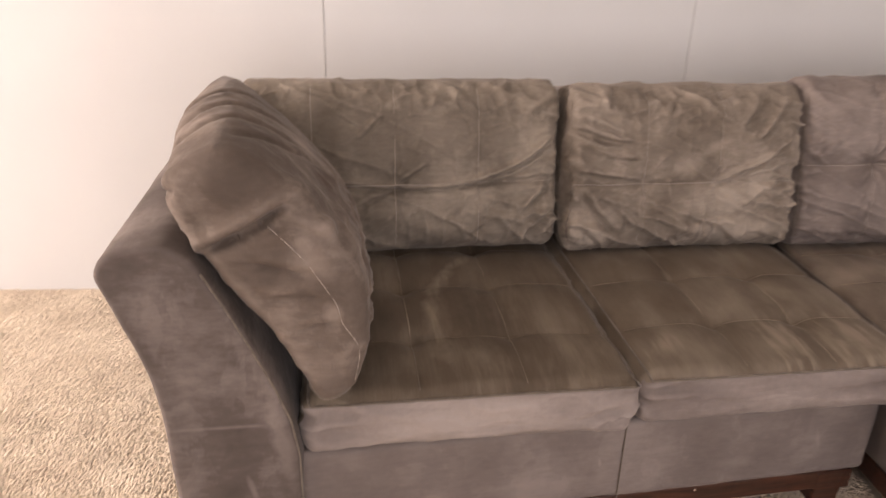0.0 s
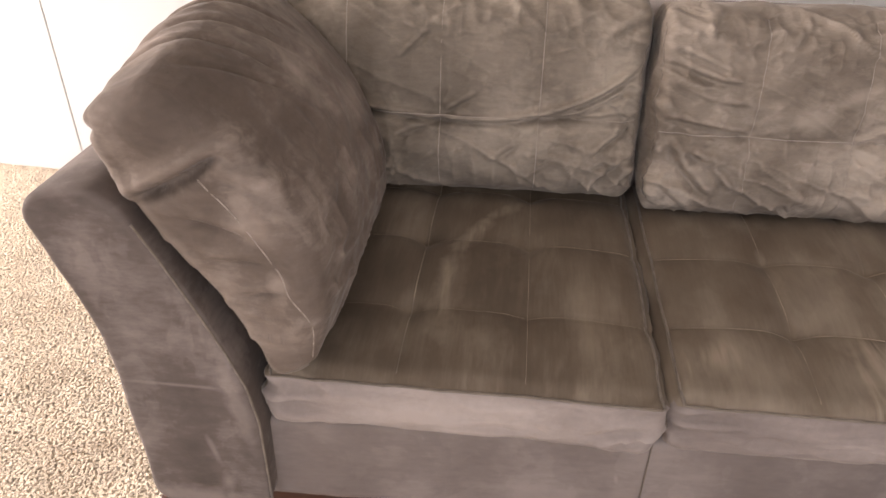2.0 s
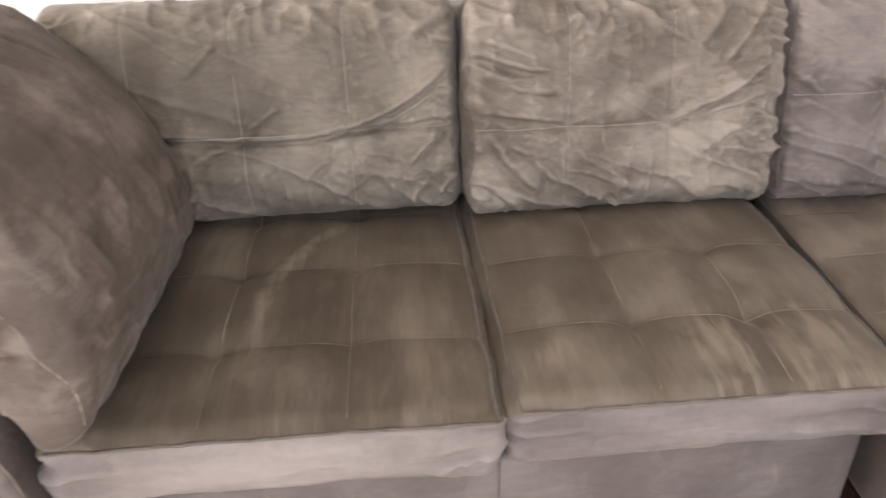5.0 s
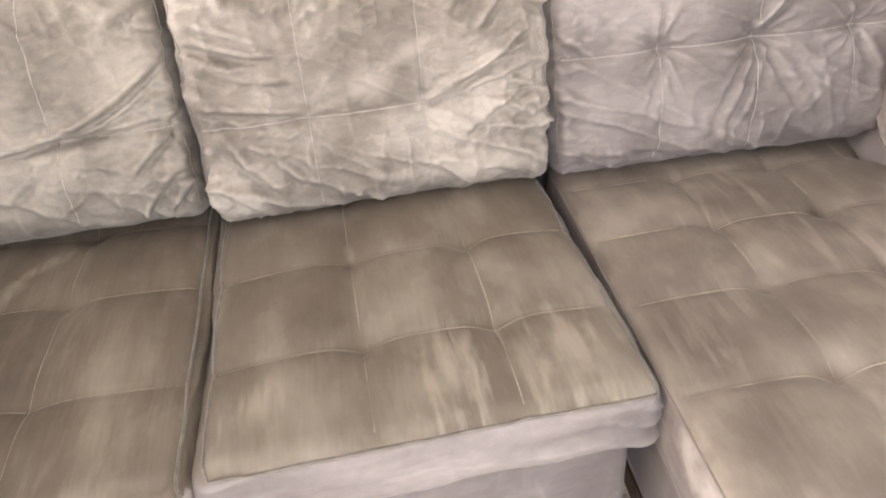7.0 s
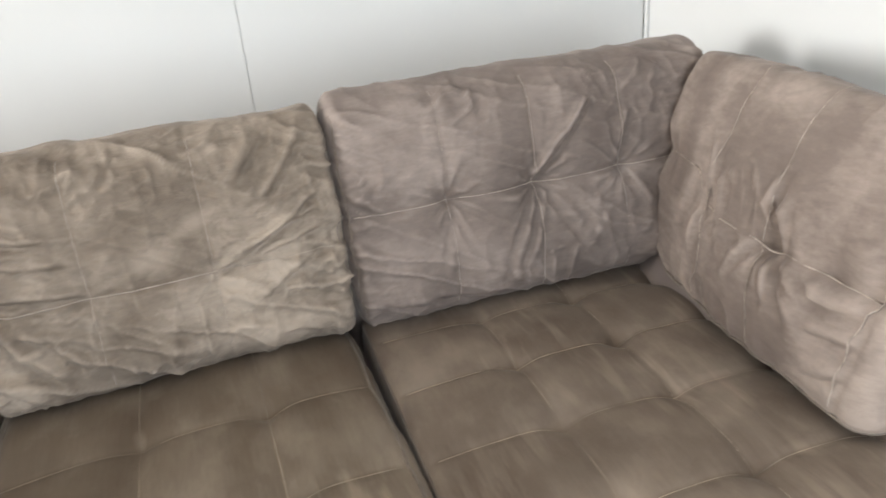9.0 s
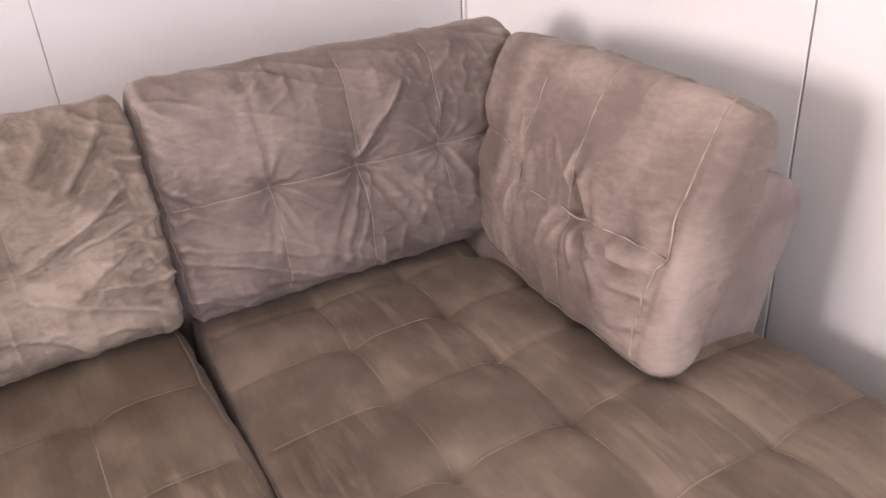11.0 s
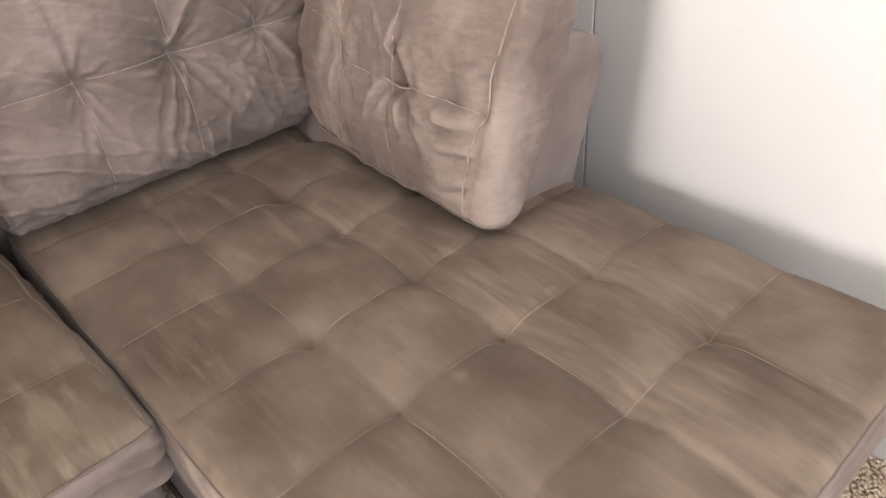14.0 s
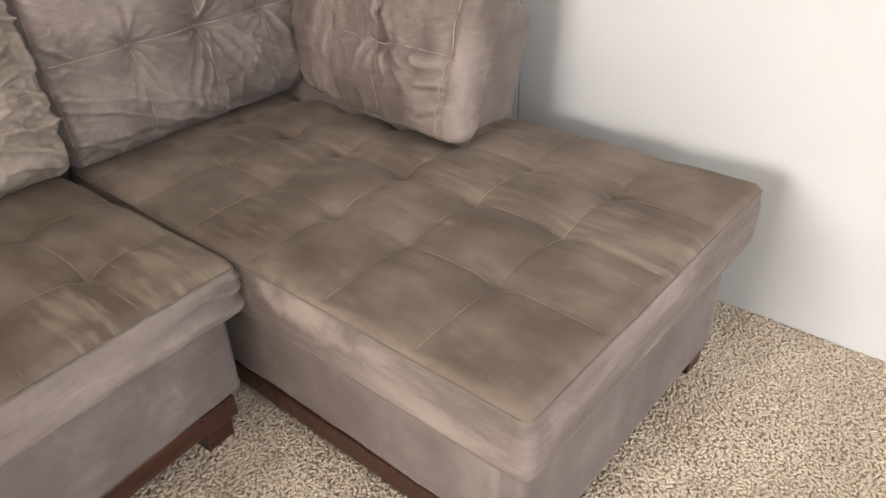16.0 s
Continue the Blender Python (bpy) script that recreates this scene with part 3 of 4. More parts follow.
leg(sofa, -0.187, 0.86)
leg(sofa, 1.2, 0.86)

CHAISE = pose(1.505, 0.815, 0)
chaise = thing("chaise", CHAISE, "taupe plush chaise section with low flared arm on wooden feet", "sofa")
ARM_R = [(0.62, 0.3), (0.62, 0.44), (0.66, 0.56), (0.71, 0.655), (0.79, 0.712), (0.85, 0.728), (0.945, 0.675), (0.905, 0.56), (0.865, 0.45), (0.85, 0.3), (0.8, 0.1), (0.62, 0.1)]
part("arm", extrude_profile(ARM_R, 0.625, 1.43, 0.012, seed=11), PLUSH_FRAME, chaise, smooth=True)
padded((0.776, 1.36, 0.178), (0.409, 0.725, 0.189), 0.014, 15, name="base", parent=chaise)
padded((0.766, 0.06, 0.242), (0.413, 0.036, 0.156), 0.014, 16, name="front_panel", parent=chaise)
padded((0.84, 0.16, 0.6), (0.40, 1.40, 0.42), 0.05, 17, name="back_frame", parent=chaise)
part("wood_rail", box(0.020, 0.042, 0.06, 1.3, 0.05, 0.101, 0.003), WOOD, chaise, "dark stained wooden plinth rail")
part("front_rail", box(0.06, 0.74, 0.075, 0.095, 0.05, 0.101, 0.003), WOOD, chaise)
leg(chaise, 0.075, 0.1)
leg(chaise, 0.725, 0.043)
leg(chaise, 0.075, 1.35)
leg(chaise, 0.725, 1.35)


# ---- cushions ----
def stitched(soft, cushion, name, pts, radius, mat, label="", lift=0.0005, closed=False):
    v, f = tube(soft.line(pts, lift), radius, 5, closed)
    return mesh_object(name, v, f, mat, cushion, label)


def seat_cushion(name, m, size, columns, rows, seed, mat, label, bend=None, sag=0.0, front_folds=0.004, group="", gather=1.0, pillow=0.010, edge=0.03, piped=True, band=1, tuft=1.0):
    """A boxed seat cushion, quilted in squares on top; columns and rows are the stitch lines from its corner."""
    w, d, h = size
    cx, cy = [c - w / 2 for c in columns], [r - d / 2 for r in rows]
    top_r = np.array([edge, edge, edge * 1.1])

    def shift(p, n):
        x, y, z = p.T
        top = np.clip(n[:, 2], 0, 1) ** 2
        front = np.clip(-n[:, 1], 0, 1) ** 2
        side = np.clip(np.abs(n[:, 0]), 0, 1) ** 2
        wob = 0.004 * (fbm(p * 6, seed) - 0.5)
        dx = np.min([np.abs(x - c + wob) for c in cx], 0)
        dy = np.min([np.abs(y - c + wob) for c in cy], 0)
        dome = 0.016 * (1 - (2 * x / w) ** 4) * (1 - (2 * y / d) ** 4)
        quilt = -pillow * (groove(dx, 0.045) + groove(dy, 0.045)) * 0.55 - 0.0035 * (groove(dx, 0.007) + groove(dy, 0.007))
        dimple = np.zeros(len(x))
        for i, c in enumerate(cx):
            for j, r in enumerate(cy):
                k = 0.25 + 1.3 * hash3(i, j, seed, 2)
                dimple += -0.009 * tuft * k * np.exp(-((x - c) ** 2 + (y - r) ** 2) / 0.028 ** 2)
        soft_dent = 0.010 * (fbm(p * 4, seed + 3) - 0.5)
        pull = 0.0016 * (ridge(p * np.array([60, 9, 1.0]) + 2 * fbm(p * 7, seed)[:, None], seed + 4, 2) - 0.4) * np.clip(-y / d * 2 - 0.3, 0, 1)
        t = dome + quilt + dimple + soft_dent + pull
        rim = np.clip(1 - (w / 2 - np.abs(x)) / 0.16, 0, 1)
        ff = ridge(np.stack([x * 9 + z * 22, y * 0, z * 34 - x * 6], 1) + 1.6 * fbm(p * 6, seed)[:, None], seed + 9, 2)
        f2 = front_folds * (ff - 0.45) * (0.35 + gather * rim) + 0.008 * (1 - (2 * z / h) ** 2) + 0.006 * (fbm(p * 8, seed + 2) - 0.5)
        f2 -= 0.003 * groove(z - (h / 2 - 0.028), 0.006)
        s2 = 0.006 * (1 - (2 * z / h) ** 2) + front_folds * (ff - 0.5) * 0.6
        return top * t + front * f2 + side * s2

    def shaped(p):
        p = p.copy()
        if sag:
            p[:, 2] -= sag * np.exp(-((p[:, 0] / w * 2.4) ** 2 + (p[:, 1] / d * 2.4 + 0.2) ** 2)) * (p[:, 2] > 0)
        return bend(p) if bend else p

    soft = Soft(size, top_r, shift, shaped)
    v, f = soft.grid(0.0075)
    ob = mesh_object(name, v, f, mat)
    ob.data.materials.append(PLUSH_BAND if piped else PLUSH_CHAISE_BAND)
    mid = soft.flat[f].mean(1)                           # boxing cut across the nap, in plush painted lighter where window light falls
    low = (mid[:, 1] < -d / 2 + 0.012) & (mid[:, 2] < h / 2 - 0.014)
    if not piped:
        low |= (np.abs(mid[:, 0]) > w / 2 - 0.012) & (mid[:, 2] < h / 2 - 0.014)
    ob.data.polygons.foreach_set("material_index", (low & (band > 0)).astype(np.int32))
    ob.matrix_world = m @ pose(w / 2, d / 2, h / 2)
    tagged(ob, label, "cushion", group)
    top = h / 2
    for c in cx:
        stitched(soft, ob, "seam", [(c, y, top) for y in np.linspace(-d / 2 + 0.02, d / 2 - 0.02, 90)], 0.0009, THREAD, lift=0.0002)
    for r in cy:
        stitched(soft, ob, "seam", [(x, r, top) for x in np.linspace(-w / 2 + 0.02, w / 2 - 0.02, 90)], 0.0009, THREAD, lift=0.0002)
    if not piped:
        rim = [(-w / 2, y, top - 0.014) for y in np.linspace(d / 2 - 0.02, -d / 2, 90)] + [(x, -d / 2, top - 0.014) for x in np.linspace(-w / 2, w / 2, 90)]
        stitched(soft, ob, "seam", rim, 0.0016, PIPING, lift=0.0002)
        e = 0.006
        low = [(-w / 2, y, -top + e) for y in np.linspace(d / 2 - 0.02, -d / 2, 90)] + [(x, -d / 2, -top + e) for x in np.linspace(-w / 2, w / 2, 70)]
        stitched(soft, ob, "piping", low, 0.0034, PIPING, "corded lower edge seam", 0.0004)
        return ob
    e = 0.007
    loop = [(x, -d / 2, top - 0.014) for x in np.linspace(-w / 2 + e, w / 2 - e, 70)] + [(w / 2 - e, y, top) for y in np.linspace(-d / 2 + e, d / 2 - e, 70)]
    loop = [(-w / 2 + e, y, top) for y in np.linspace(d / 2 - e, -d / 2 + e, 70)] + loop[1:]
    stitched(soft, ob, "piping", loop, 0.0028, PIPING, "corded edge seam", 0.0004)
    return ob


def back_cushion(name, m, size, columns, row, seed, mat, label, folds=(), tufts=1.0, wrinkle=0.004, bend=None, group="", gather=0.006, corner=0.03, pillow=0.012, belly=0.03, deep=0.09, dents=(), fold_depth=1.35, cell=0.0045, level=1.0):
    """A loose back cushion: front faces -y, crossed by upright seams and one level seam; folds are (x, z, x, z, depth, width, sag)."""
    w, d, h = size
    cx = [c - w / 2 for c in columns]
    rz = row - h / 2

    def shift(p, n):
        x, y, z = p.T
        front = np.clip(-n[:, 1], 0, 1) ** 1.5
        side = 1 - front
        bulge = belly * (1 - (2 * x / w) ** 4) * (1 - (2 * z / h) ** 4)
        wob = 0.008 * (fbm(p * 5, seed) - 0.5)
        dx = np.min([np.abs(x - c + wob) for c in cx], 0)
        dz = z - rz + wob
        quilt = -pillow * groove(dx, 0.05) * 0.45 - level * pillow * groove(dz, 0.05) * 0.9 - 0.004 * np.exp(-dx / 0.005) - level * (0.008 * np.exp(-np.abs(dz) / 0.007) - 0.003 * groove(dz + 0.016, 0.012))
        pulls = np.zeros(len(x))
        for i, c in enumerate(cx):
            rr = np.hypot(x - c, z - rz)
            pulls += tufts * -0.022 * np.exp(-(rr / 0.03) ** 2)
            for k in range(9):
                an = 2 * math.pi * (k + 0.7 * hash3(i, k, seed, 3)) / 9
                far = 0.05 + 0.09 * hash3(k, i, seed, 5)
                dd, _ = segment(x, z, (c, rz), (c + far * math.cos(an), rz + far * math.sin(an)), 0.012 * (hash3(i, seed, k, 7) - 0.5))
                along = ((x - c) * math.cos(an) + (z - rz) * math.sin(an)) / far
                fade = np.clip(along / 0.12, 0, 1) * np.clip(1.1 - along, 0, 1)
                wd = 0.004 + 0.006 * np.clip(along, 0, 1)
                pulls += tufts * 0.0075 * fade * (groove(dd - 1.4 * wd, wd) - groove(dd, wd * 0.8))
        warp = p * np.array([1, 0, 1]) + 0.05 * np.stack([fbm(p * 6, seed + 1), x * 0, fbm(p * 6, seed + 2)], 1)
        c1 = ridge(warp * np.array([8, 1, 26.0]) + np.stack([z * 12, x * 0, x * 9], 1), seed + 5, 2.5)
        c2 = ridge(warp * np.array([22, 1, 13.0]), seed + 6, 2.5)
        edge = np.clip(1 - np.minimum(w / 2 - np.abs(x), h / 2 - np.abs(z)) / 0.14, 0, 1)
        low = np.clip(0.5 - z / h * 1.6, 0, 1)
        cloth = wrinkle * 0.7 * ((c1 - 0.4) * (0.4 + edge + 0.6 * low) + 0.5 * (c2 - 0.4) * (0.2 + low + edge)) + 0.008 * (fbm(p * 5, seed + 8) - 0.5)
        gath = gather * (ridge(np.stack([x * 5, y * 0, z * 30 + x * 18], 1) + 1.3 * fbm(p * 8, seed)[:, None], seed + 12, 3) - 0.3) * np.clip(1 - (w / 2 - np.abs(x)) / 0.13, 0, 1)
        head = np.clip((z / h - 0.28) / 0.2, 0, 1)
        gath += gather * 0.22 * head * (ridge(np.stack([x * 26 + z * 9, y * 0, z * 5], 1) + 1.2 * fbm(p * 8, seed + 31)[:, None], seed + 33, 2.2) - 0.4)
        crease = np.zeros(len(x))
        for x0, z0, x1, z1, deep, wide, sg in folds:
            wide = 0.8 * wide
            dd, fade = segment(x, z, (x0 - w / 2, z0 - h / 2), (x1 - w / 2, z1 - h / 2), sg)
            crease += fade * (-deep * np.exp(-np.abs(dd) / (0.75 * wide)) + 0.75 * deep * groove(dd - wide * 1.8, wide * 1.2))
        pleat = ridge(np.stack([x * 11 + z * 16, y * 0, z * 46 - x * 20], 1) + 2.2 * fbm(p * 7, seed + 21)[:, None], seed + 14, 2.2) - 0.35
        pleat2 = ridge(np.stack([x * 40 + z * 14, y * 0, z * 15 - x * 16], 1) + 2.0 * fbm(p * 9, seed + 22)[:, None], seed + 15, 2.2) - 0.35
        busy = np.clip((fbm(p * 5.5, seed + 23) - 0.42) * 5, 0, 1) * (0.35 + edge + 0.5 * low)
        cloth += wrinkle * 0.75 * busy * (pleat + 0.8 * pleat2)
        crease *= fold_depth
        edgefold = 0.4 * wrinkle * (ridge(p * np.array([16, 12, 16.0]), seed + 7, 2) - 0.4)
        top_gather = 0.1 * gather * np.clip(n[:, 2], 0, 1) * (ridge(np.stack([x * 26 + z * 9, y * 6, z * 5], 1) + 1.2 * fbm(p * 8, seed + 31)[:, None], seed + 33, 2.2) - 0.4)
        return top_gather + front * (bulge + quilt + pulls + cloth + gath + crease) + side * (edgefold + 0.008 * (fbm(p * 7, seed + 4) - 0.4))

    soft = Soft(size, np.array([corner, min(deep, d * 0.48), max(0.075, corner * 1.4)]), shift, bend, [(np.array(m.inverted() @ Vector(a)), np.array(m.inverted() @ Vector(b)), k, g) for a, b, k, g in dents])
    v, f = soft.grid(cell)
    ob = mesh_object(name, v, f, mat)
    ob.matrix_world = m
    tagged(ob, label, "cushion", group)
    for c in cx:
        stitched(soft, ob, "seam", [(c, -d / 2, z) for z in np.linspace(-h / 2 + 0.015, h / 2 - 0.01, 110)], 0.0010, SEAM, lift=0.0002)
    for side in (-1, 1):
        stitched(soft, ob, "piping", [(side * (w / 2 - 0.012), -d / 2, z) for z in np.linspace(-h / 2 + 0.02, h / 2 - 0.03, 90)], 0.0016, PIPING, "corded edge seam", 0.0002)
    if level > 0.1:
        stitched(soft, ob, "seam", [(x, -d / 2, rz) for x in np.linspace(-w / 2 + 0.02, w / 2 - 0.02, 130)], 0.0013, SEAM, lift=0.0002)
    return ob


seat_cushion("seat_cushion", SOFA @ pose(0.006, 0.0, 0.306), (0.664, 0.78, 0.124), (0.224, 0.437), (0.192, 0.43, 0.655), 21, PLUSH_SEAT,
             "flat taupe plush seat cushion with brush marks and painted shade, beside the arm", group="seat cushions", front_folds=0.02)
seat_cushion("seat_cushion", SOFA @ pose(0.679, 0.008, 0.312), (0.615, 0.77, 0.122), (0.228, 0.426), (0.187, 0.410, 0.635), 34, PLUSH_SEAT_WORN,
             "taupe plush seat cushion with pale brush marks, beside the chaise", group="seat cushions", front_folds=0.017,
             bend=lambda p: np.stack([p[:, 0] + 0.03 * np.clip(p[:, 1] + 0.38, 0, 1) * np.clip(p[:, 0] + 0.3, 0, 0.6) / 0.6, p[:, 1], p[:, 2]], 1))
seat_cushion("chaise_cushion", CHAISE @ pose(0.004, -0.018, 0.287), (0.85, 1.31, 0.145), (0.224, 0.424, 0.626), (0.218, 0.426, 0.623, 0.818, 1.004, 1.19), 47, PLUSH_CHAISE,
             "long taupe plush chaise cushion quilted in squares", front_folds=0.003, gather=0.3, pillow=0.009, edge=0.018, piped=False, tuft=1.35)

B1 = [(0.19, 0.192, 0.56, 0.176, 0.013, 0.009, 0.012), (0.54, 0.176, 0.80, 0.291, 0.016, 0.009, 0.022), (0.58, 0.178, 0.79, 0.262, 0.010, 0.007, 0.018),
      (0.60, 0.183, 0.815, 0.2, 0.007, 0.008, 0.0), (0.719, 0.028, 0.79, 0.105, 0.012, 0.009, 0.0), (0.768, 0.03, 0.82, 0.088, 0.010, 0.008, 0.0),
      (0.724, 0.112, 0.812, 0.186, 0.010, 0.008, 0.0), (0.768, 0.164, 0.82, 0.212, 0.008, 0.007, 0.0), (0.29, 0.129, 0.40, 0.18, 0.008, 0.010, 0.0),
      (0.40, 0.19, 0.47, 0.235, 0.006, 0.008, 0.0), (0.50, 0.08, 0.60, 0.16, 0.006, 0.010, 0.0), (0.74, 0.36, 0.81, 0.40, 0.007, 0.010, 0.0), (0.30, 0.30, 0.36, 0.36, 0.005, 0.008, 0.0)]
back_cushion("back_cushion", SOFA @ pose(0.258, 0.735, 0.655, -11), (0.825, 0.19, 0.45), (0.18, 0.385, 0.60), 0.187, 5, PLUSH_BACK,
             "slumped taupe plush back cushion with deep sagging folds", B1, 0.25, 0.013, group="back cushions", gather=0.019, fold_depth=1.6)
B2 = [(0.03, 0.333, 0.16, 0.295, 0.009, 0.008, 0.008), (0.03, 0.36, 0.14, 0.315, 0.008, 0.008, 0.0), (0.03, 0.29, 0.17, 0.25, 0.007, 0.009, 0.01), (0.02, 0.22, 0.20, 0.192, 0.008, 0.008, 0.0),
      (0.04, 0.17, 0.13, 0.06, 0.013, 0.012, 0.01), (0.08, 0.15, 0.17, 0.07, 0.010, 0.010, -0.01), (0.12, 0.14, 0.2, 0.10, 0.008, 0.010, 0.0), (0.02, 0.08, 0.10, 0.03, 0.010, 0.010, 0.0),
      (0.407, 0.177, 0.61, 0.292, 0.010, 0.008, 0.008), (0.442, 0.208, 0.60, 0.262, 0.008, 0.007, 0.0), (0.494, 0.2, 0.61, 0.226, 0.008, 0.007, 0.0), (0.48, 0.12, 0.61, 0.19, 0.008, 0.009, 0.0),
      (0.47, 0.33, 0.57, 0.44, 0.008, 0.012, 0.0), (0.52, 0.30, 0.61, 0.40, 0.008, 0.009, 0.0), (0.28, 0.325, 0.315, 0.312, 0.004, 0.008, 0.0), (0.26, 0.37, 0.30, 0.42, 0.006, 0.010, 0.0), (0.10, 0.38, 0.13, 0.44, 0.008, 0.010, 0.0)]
back_cushion("back_cushion", SOFA @ pose(1.004, 0.695, 0.651, -10), (0.656, 0.19, 0.446), (0.205, 0.41), 0.19, 9, PLUSH_BACK_WORN_LIT,
             "wrinkled taupe plush back cushion, pale from wear and painted light", B2, 0.3, 0.018, group="back cushions", gather=0.020, fold_depth=1.6)
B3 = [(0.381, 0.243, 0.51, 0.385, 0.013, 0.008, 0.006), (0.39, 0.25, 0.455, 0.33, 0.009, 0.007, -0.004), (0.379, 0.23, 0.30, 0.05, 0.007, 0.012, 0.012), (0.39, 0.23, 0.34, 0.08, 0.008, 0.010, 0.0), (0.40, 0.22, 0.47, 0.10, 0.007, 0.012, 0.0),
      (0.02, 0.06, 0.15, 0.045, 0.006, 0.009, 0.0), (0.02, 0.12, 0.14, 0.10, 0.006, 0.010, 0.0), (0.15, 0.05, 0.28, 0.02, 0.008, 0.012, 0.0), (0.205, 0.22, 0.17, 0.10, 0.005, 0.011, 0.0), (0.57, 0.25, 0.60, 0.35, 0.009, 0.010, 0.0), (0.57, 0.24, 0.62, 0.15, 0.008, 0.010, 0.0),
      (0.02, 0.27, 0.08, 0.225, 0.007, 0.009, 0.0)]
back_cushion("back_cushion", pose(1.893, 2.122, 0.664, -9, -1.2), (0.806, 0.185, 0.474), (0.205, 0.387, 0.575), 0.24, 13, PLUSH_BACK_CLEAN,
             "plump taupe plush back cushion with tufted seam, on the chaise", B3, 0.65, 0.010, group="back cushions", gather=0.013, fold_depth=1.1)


# ---- loose cushions that lean on the arms ----
class Leaning:
    """A stuffed cushion that leans sideways: along y it is drawn through a few stations, each with the foot and the head
    of its middle line in x and z, its half thickness at foot, middle and head, and its bow towards the seat."""

    def __init__(self, stations, y0, y1, side, round_end=0.045, square=0.62, cell=0.0052):
        keys = np.array([[y, *foot, *head, *thick, bow] for y, foot, head, thick, bow in stations], float)
        fit = [np.polyfit(keys[:, 0], keys[:, i], len(keys) - 1) for i in range(1, 9)]
        self.side = side
        rows = [(y0, 1.0, k) for k in np.linspace(0.03, 0.97, 26)]
        rows += [(y0 + round_end * (1 - math.cos(q)), 1 - math.sin(q), 1.0) for q in np.linspace(0, math.pi / 2, 10)]
        rows += [(y, 0.0, 1.0) for y in np.arange(y0 + round_end + cell, y1 - round_end, cell)]
        rows += [(y1 - round_end * (1 - math.cos(q)), 1 - math.sin(q), 1.0) for q in np.linspace(math.pi / 2, 0, 8)]
        rows += [(y1, 1.0, k) for k in np.linspace(0.9, 0.05, 8)]
        m = 250
        th = np.arange(m) / m * 2 * math.pi
        ca, sa = np.cos(th), np.sin(th)
        along = np.sign(ca) * np.abs(ca) ** square           # -1 at the foot, 1 at the head
        across = np.sign(sa) * np.abs(sa) ** square
        v, self.out = [], []
        for y, inset, k in rows:
            fx, fz, hx, hz, w0, w1, w2, bow = (np.polyval(f, y) for f in fit)
            d = np.array([hx - fx, hz - fz])
            half = np.hypot(*d) / 2
            d = d / (2 * half)
            n = np.array([d[1], -d[0]]) * side
            half_in = k * (half - 0.8 * round_end * inset)
            w = np.interp(along, (-1, 0, 1), (w0, w1, w2))
            w = k * np.maximum(w - 0.8 * round_end * inset, 0.01)
            c = np.array([(fx + hx) / 2, (fz + hz) / 2])
            q = c + np.outer(along * half_in, d) + np.outer(across * w + bow * (1 - (along * k) ** 2) * (1 - 0.5 * along * k), n)
            v.append(np.stack([q[:, 0], np.full(m, y), q[:, 1]], 1))
            self.out.append(across)
        self.v = np.concatenate(v)
        self.out = np.concatenate(self.out)
        i, j = np.meshgrid(np.arange(len(rows) - 1), np.arange(m), indexing="ij")
        l = (j + 1) % m
        f = np.stack([i * m + j, i * m + l, (i + 1) * m + l, (i + 1) * m + j], -1).reshape(-1, 4)
        self.f = f if side > 0 else f[:, ::-1]
        self.caps = [list(range(m)), [(len(rows) - 1) * m + q for q in range(m)]]
        self.caps = [self.caps[0] if side < 0 else self.caps[0][::-1], self.caps[1][::-1] if side < 0 else self.caps[1]]

    def normals(self):
        a, b, c, d = (self.v[self.f[:, q]] for q in range(4))
        fn = np.cross(c - a, d - b)
        n = np.zeros_like(self.v)
        for q in range(4):
            np.add.at(n, self.f[:, q], fn)
        return n / np.maximum(np.linalg.norm(n, axis=1, keepdims=True), 1e-12)

    def press(self, depth):
        self.v = self.v + self.normals() * depth[:, None]

    def crease(self, a, b, deep, wide, lip=0.6, sag=0.0, through=1):
        """A fold pressed in along a line from a to b, seen along one axis, with a swollen lip above it."""
        a, b = np.array(a, float), np.array(b, float)
        flat = np.ones(3)
        flat[through] = 0
        ab = (b - a) * flat
        k = np.clip((self.v - a) @ ab / (ab @ ab), 0, 1)
        off = (self.v - (a + k[:, None] * (b - a))) * flat
        off[:, 2] += sag * 4 * k * (1 - k)
        dist = np.linalg.norm(off, axis=1)
        i, j = [q for q in range(3) if q != through]
        up = dist * np.sign((ab[i] * off[:, j] - ab[j] * off[:, i]) * (1 if ab[i] >= 0 else -1))
        ends = np.clip(np.minimum(k + 0.1, 1.1 - k) / 0.3, 0.15, 1)
        return deep * ends * (lip * groove(up - 2.2 * wide, 1.7 * wide) - np.exp(-dist / (0.75 * wide)))

    def on(self, points, lift=0.0006):
        """The given points drawn onto the skin, evened out."""
        nrm = self.normals()
        out = []
        for q in points:
            i = np.argsort(((self.v - np.array(q)) ** 2).sum(1))[:6]
            out.append((self.v[i] + nrm[i] * lift).mean(0))
        out = np.array(out)
        for _ in range(8):
            out[1:-1] = 0.5 * out[1:-1] + 0.25 * (out[2:] + out[:-2])
        return out

    def build(self, name, base, mat, label, group):
        me = bpy.data.meshes.new(name)
        me.from_pydata([tuple(q) for q in (self.v - np.array(base)).tolist()], [], self.f.tolist() + self.caps)
        me.materials.append(mat)
        me.shade_smooth()
        ob = new(name, me)
        ob.matrix_world = pose(*base)
        self.base = np.array(base)
        return tagged(ob, label, "cushion", group)

    def sew(self, ob, name, points, radius, mat, label="", lift=0.0006):
        return mesh_object(name, *tube(self.on(points, lift) - self.base, radius), mat, ob, label)


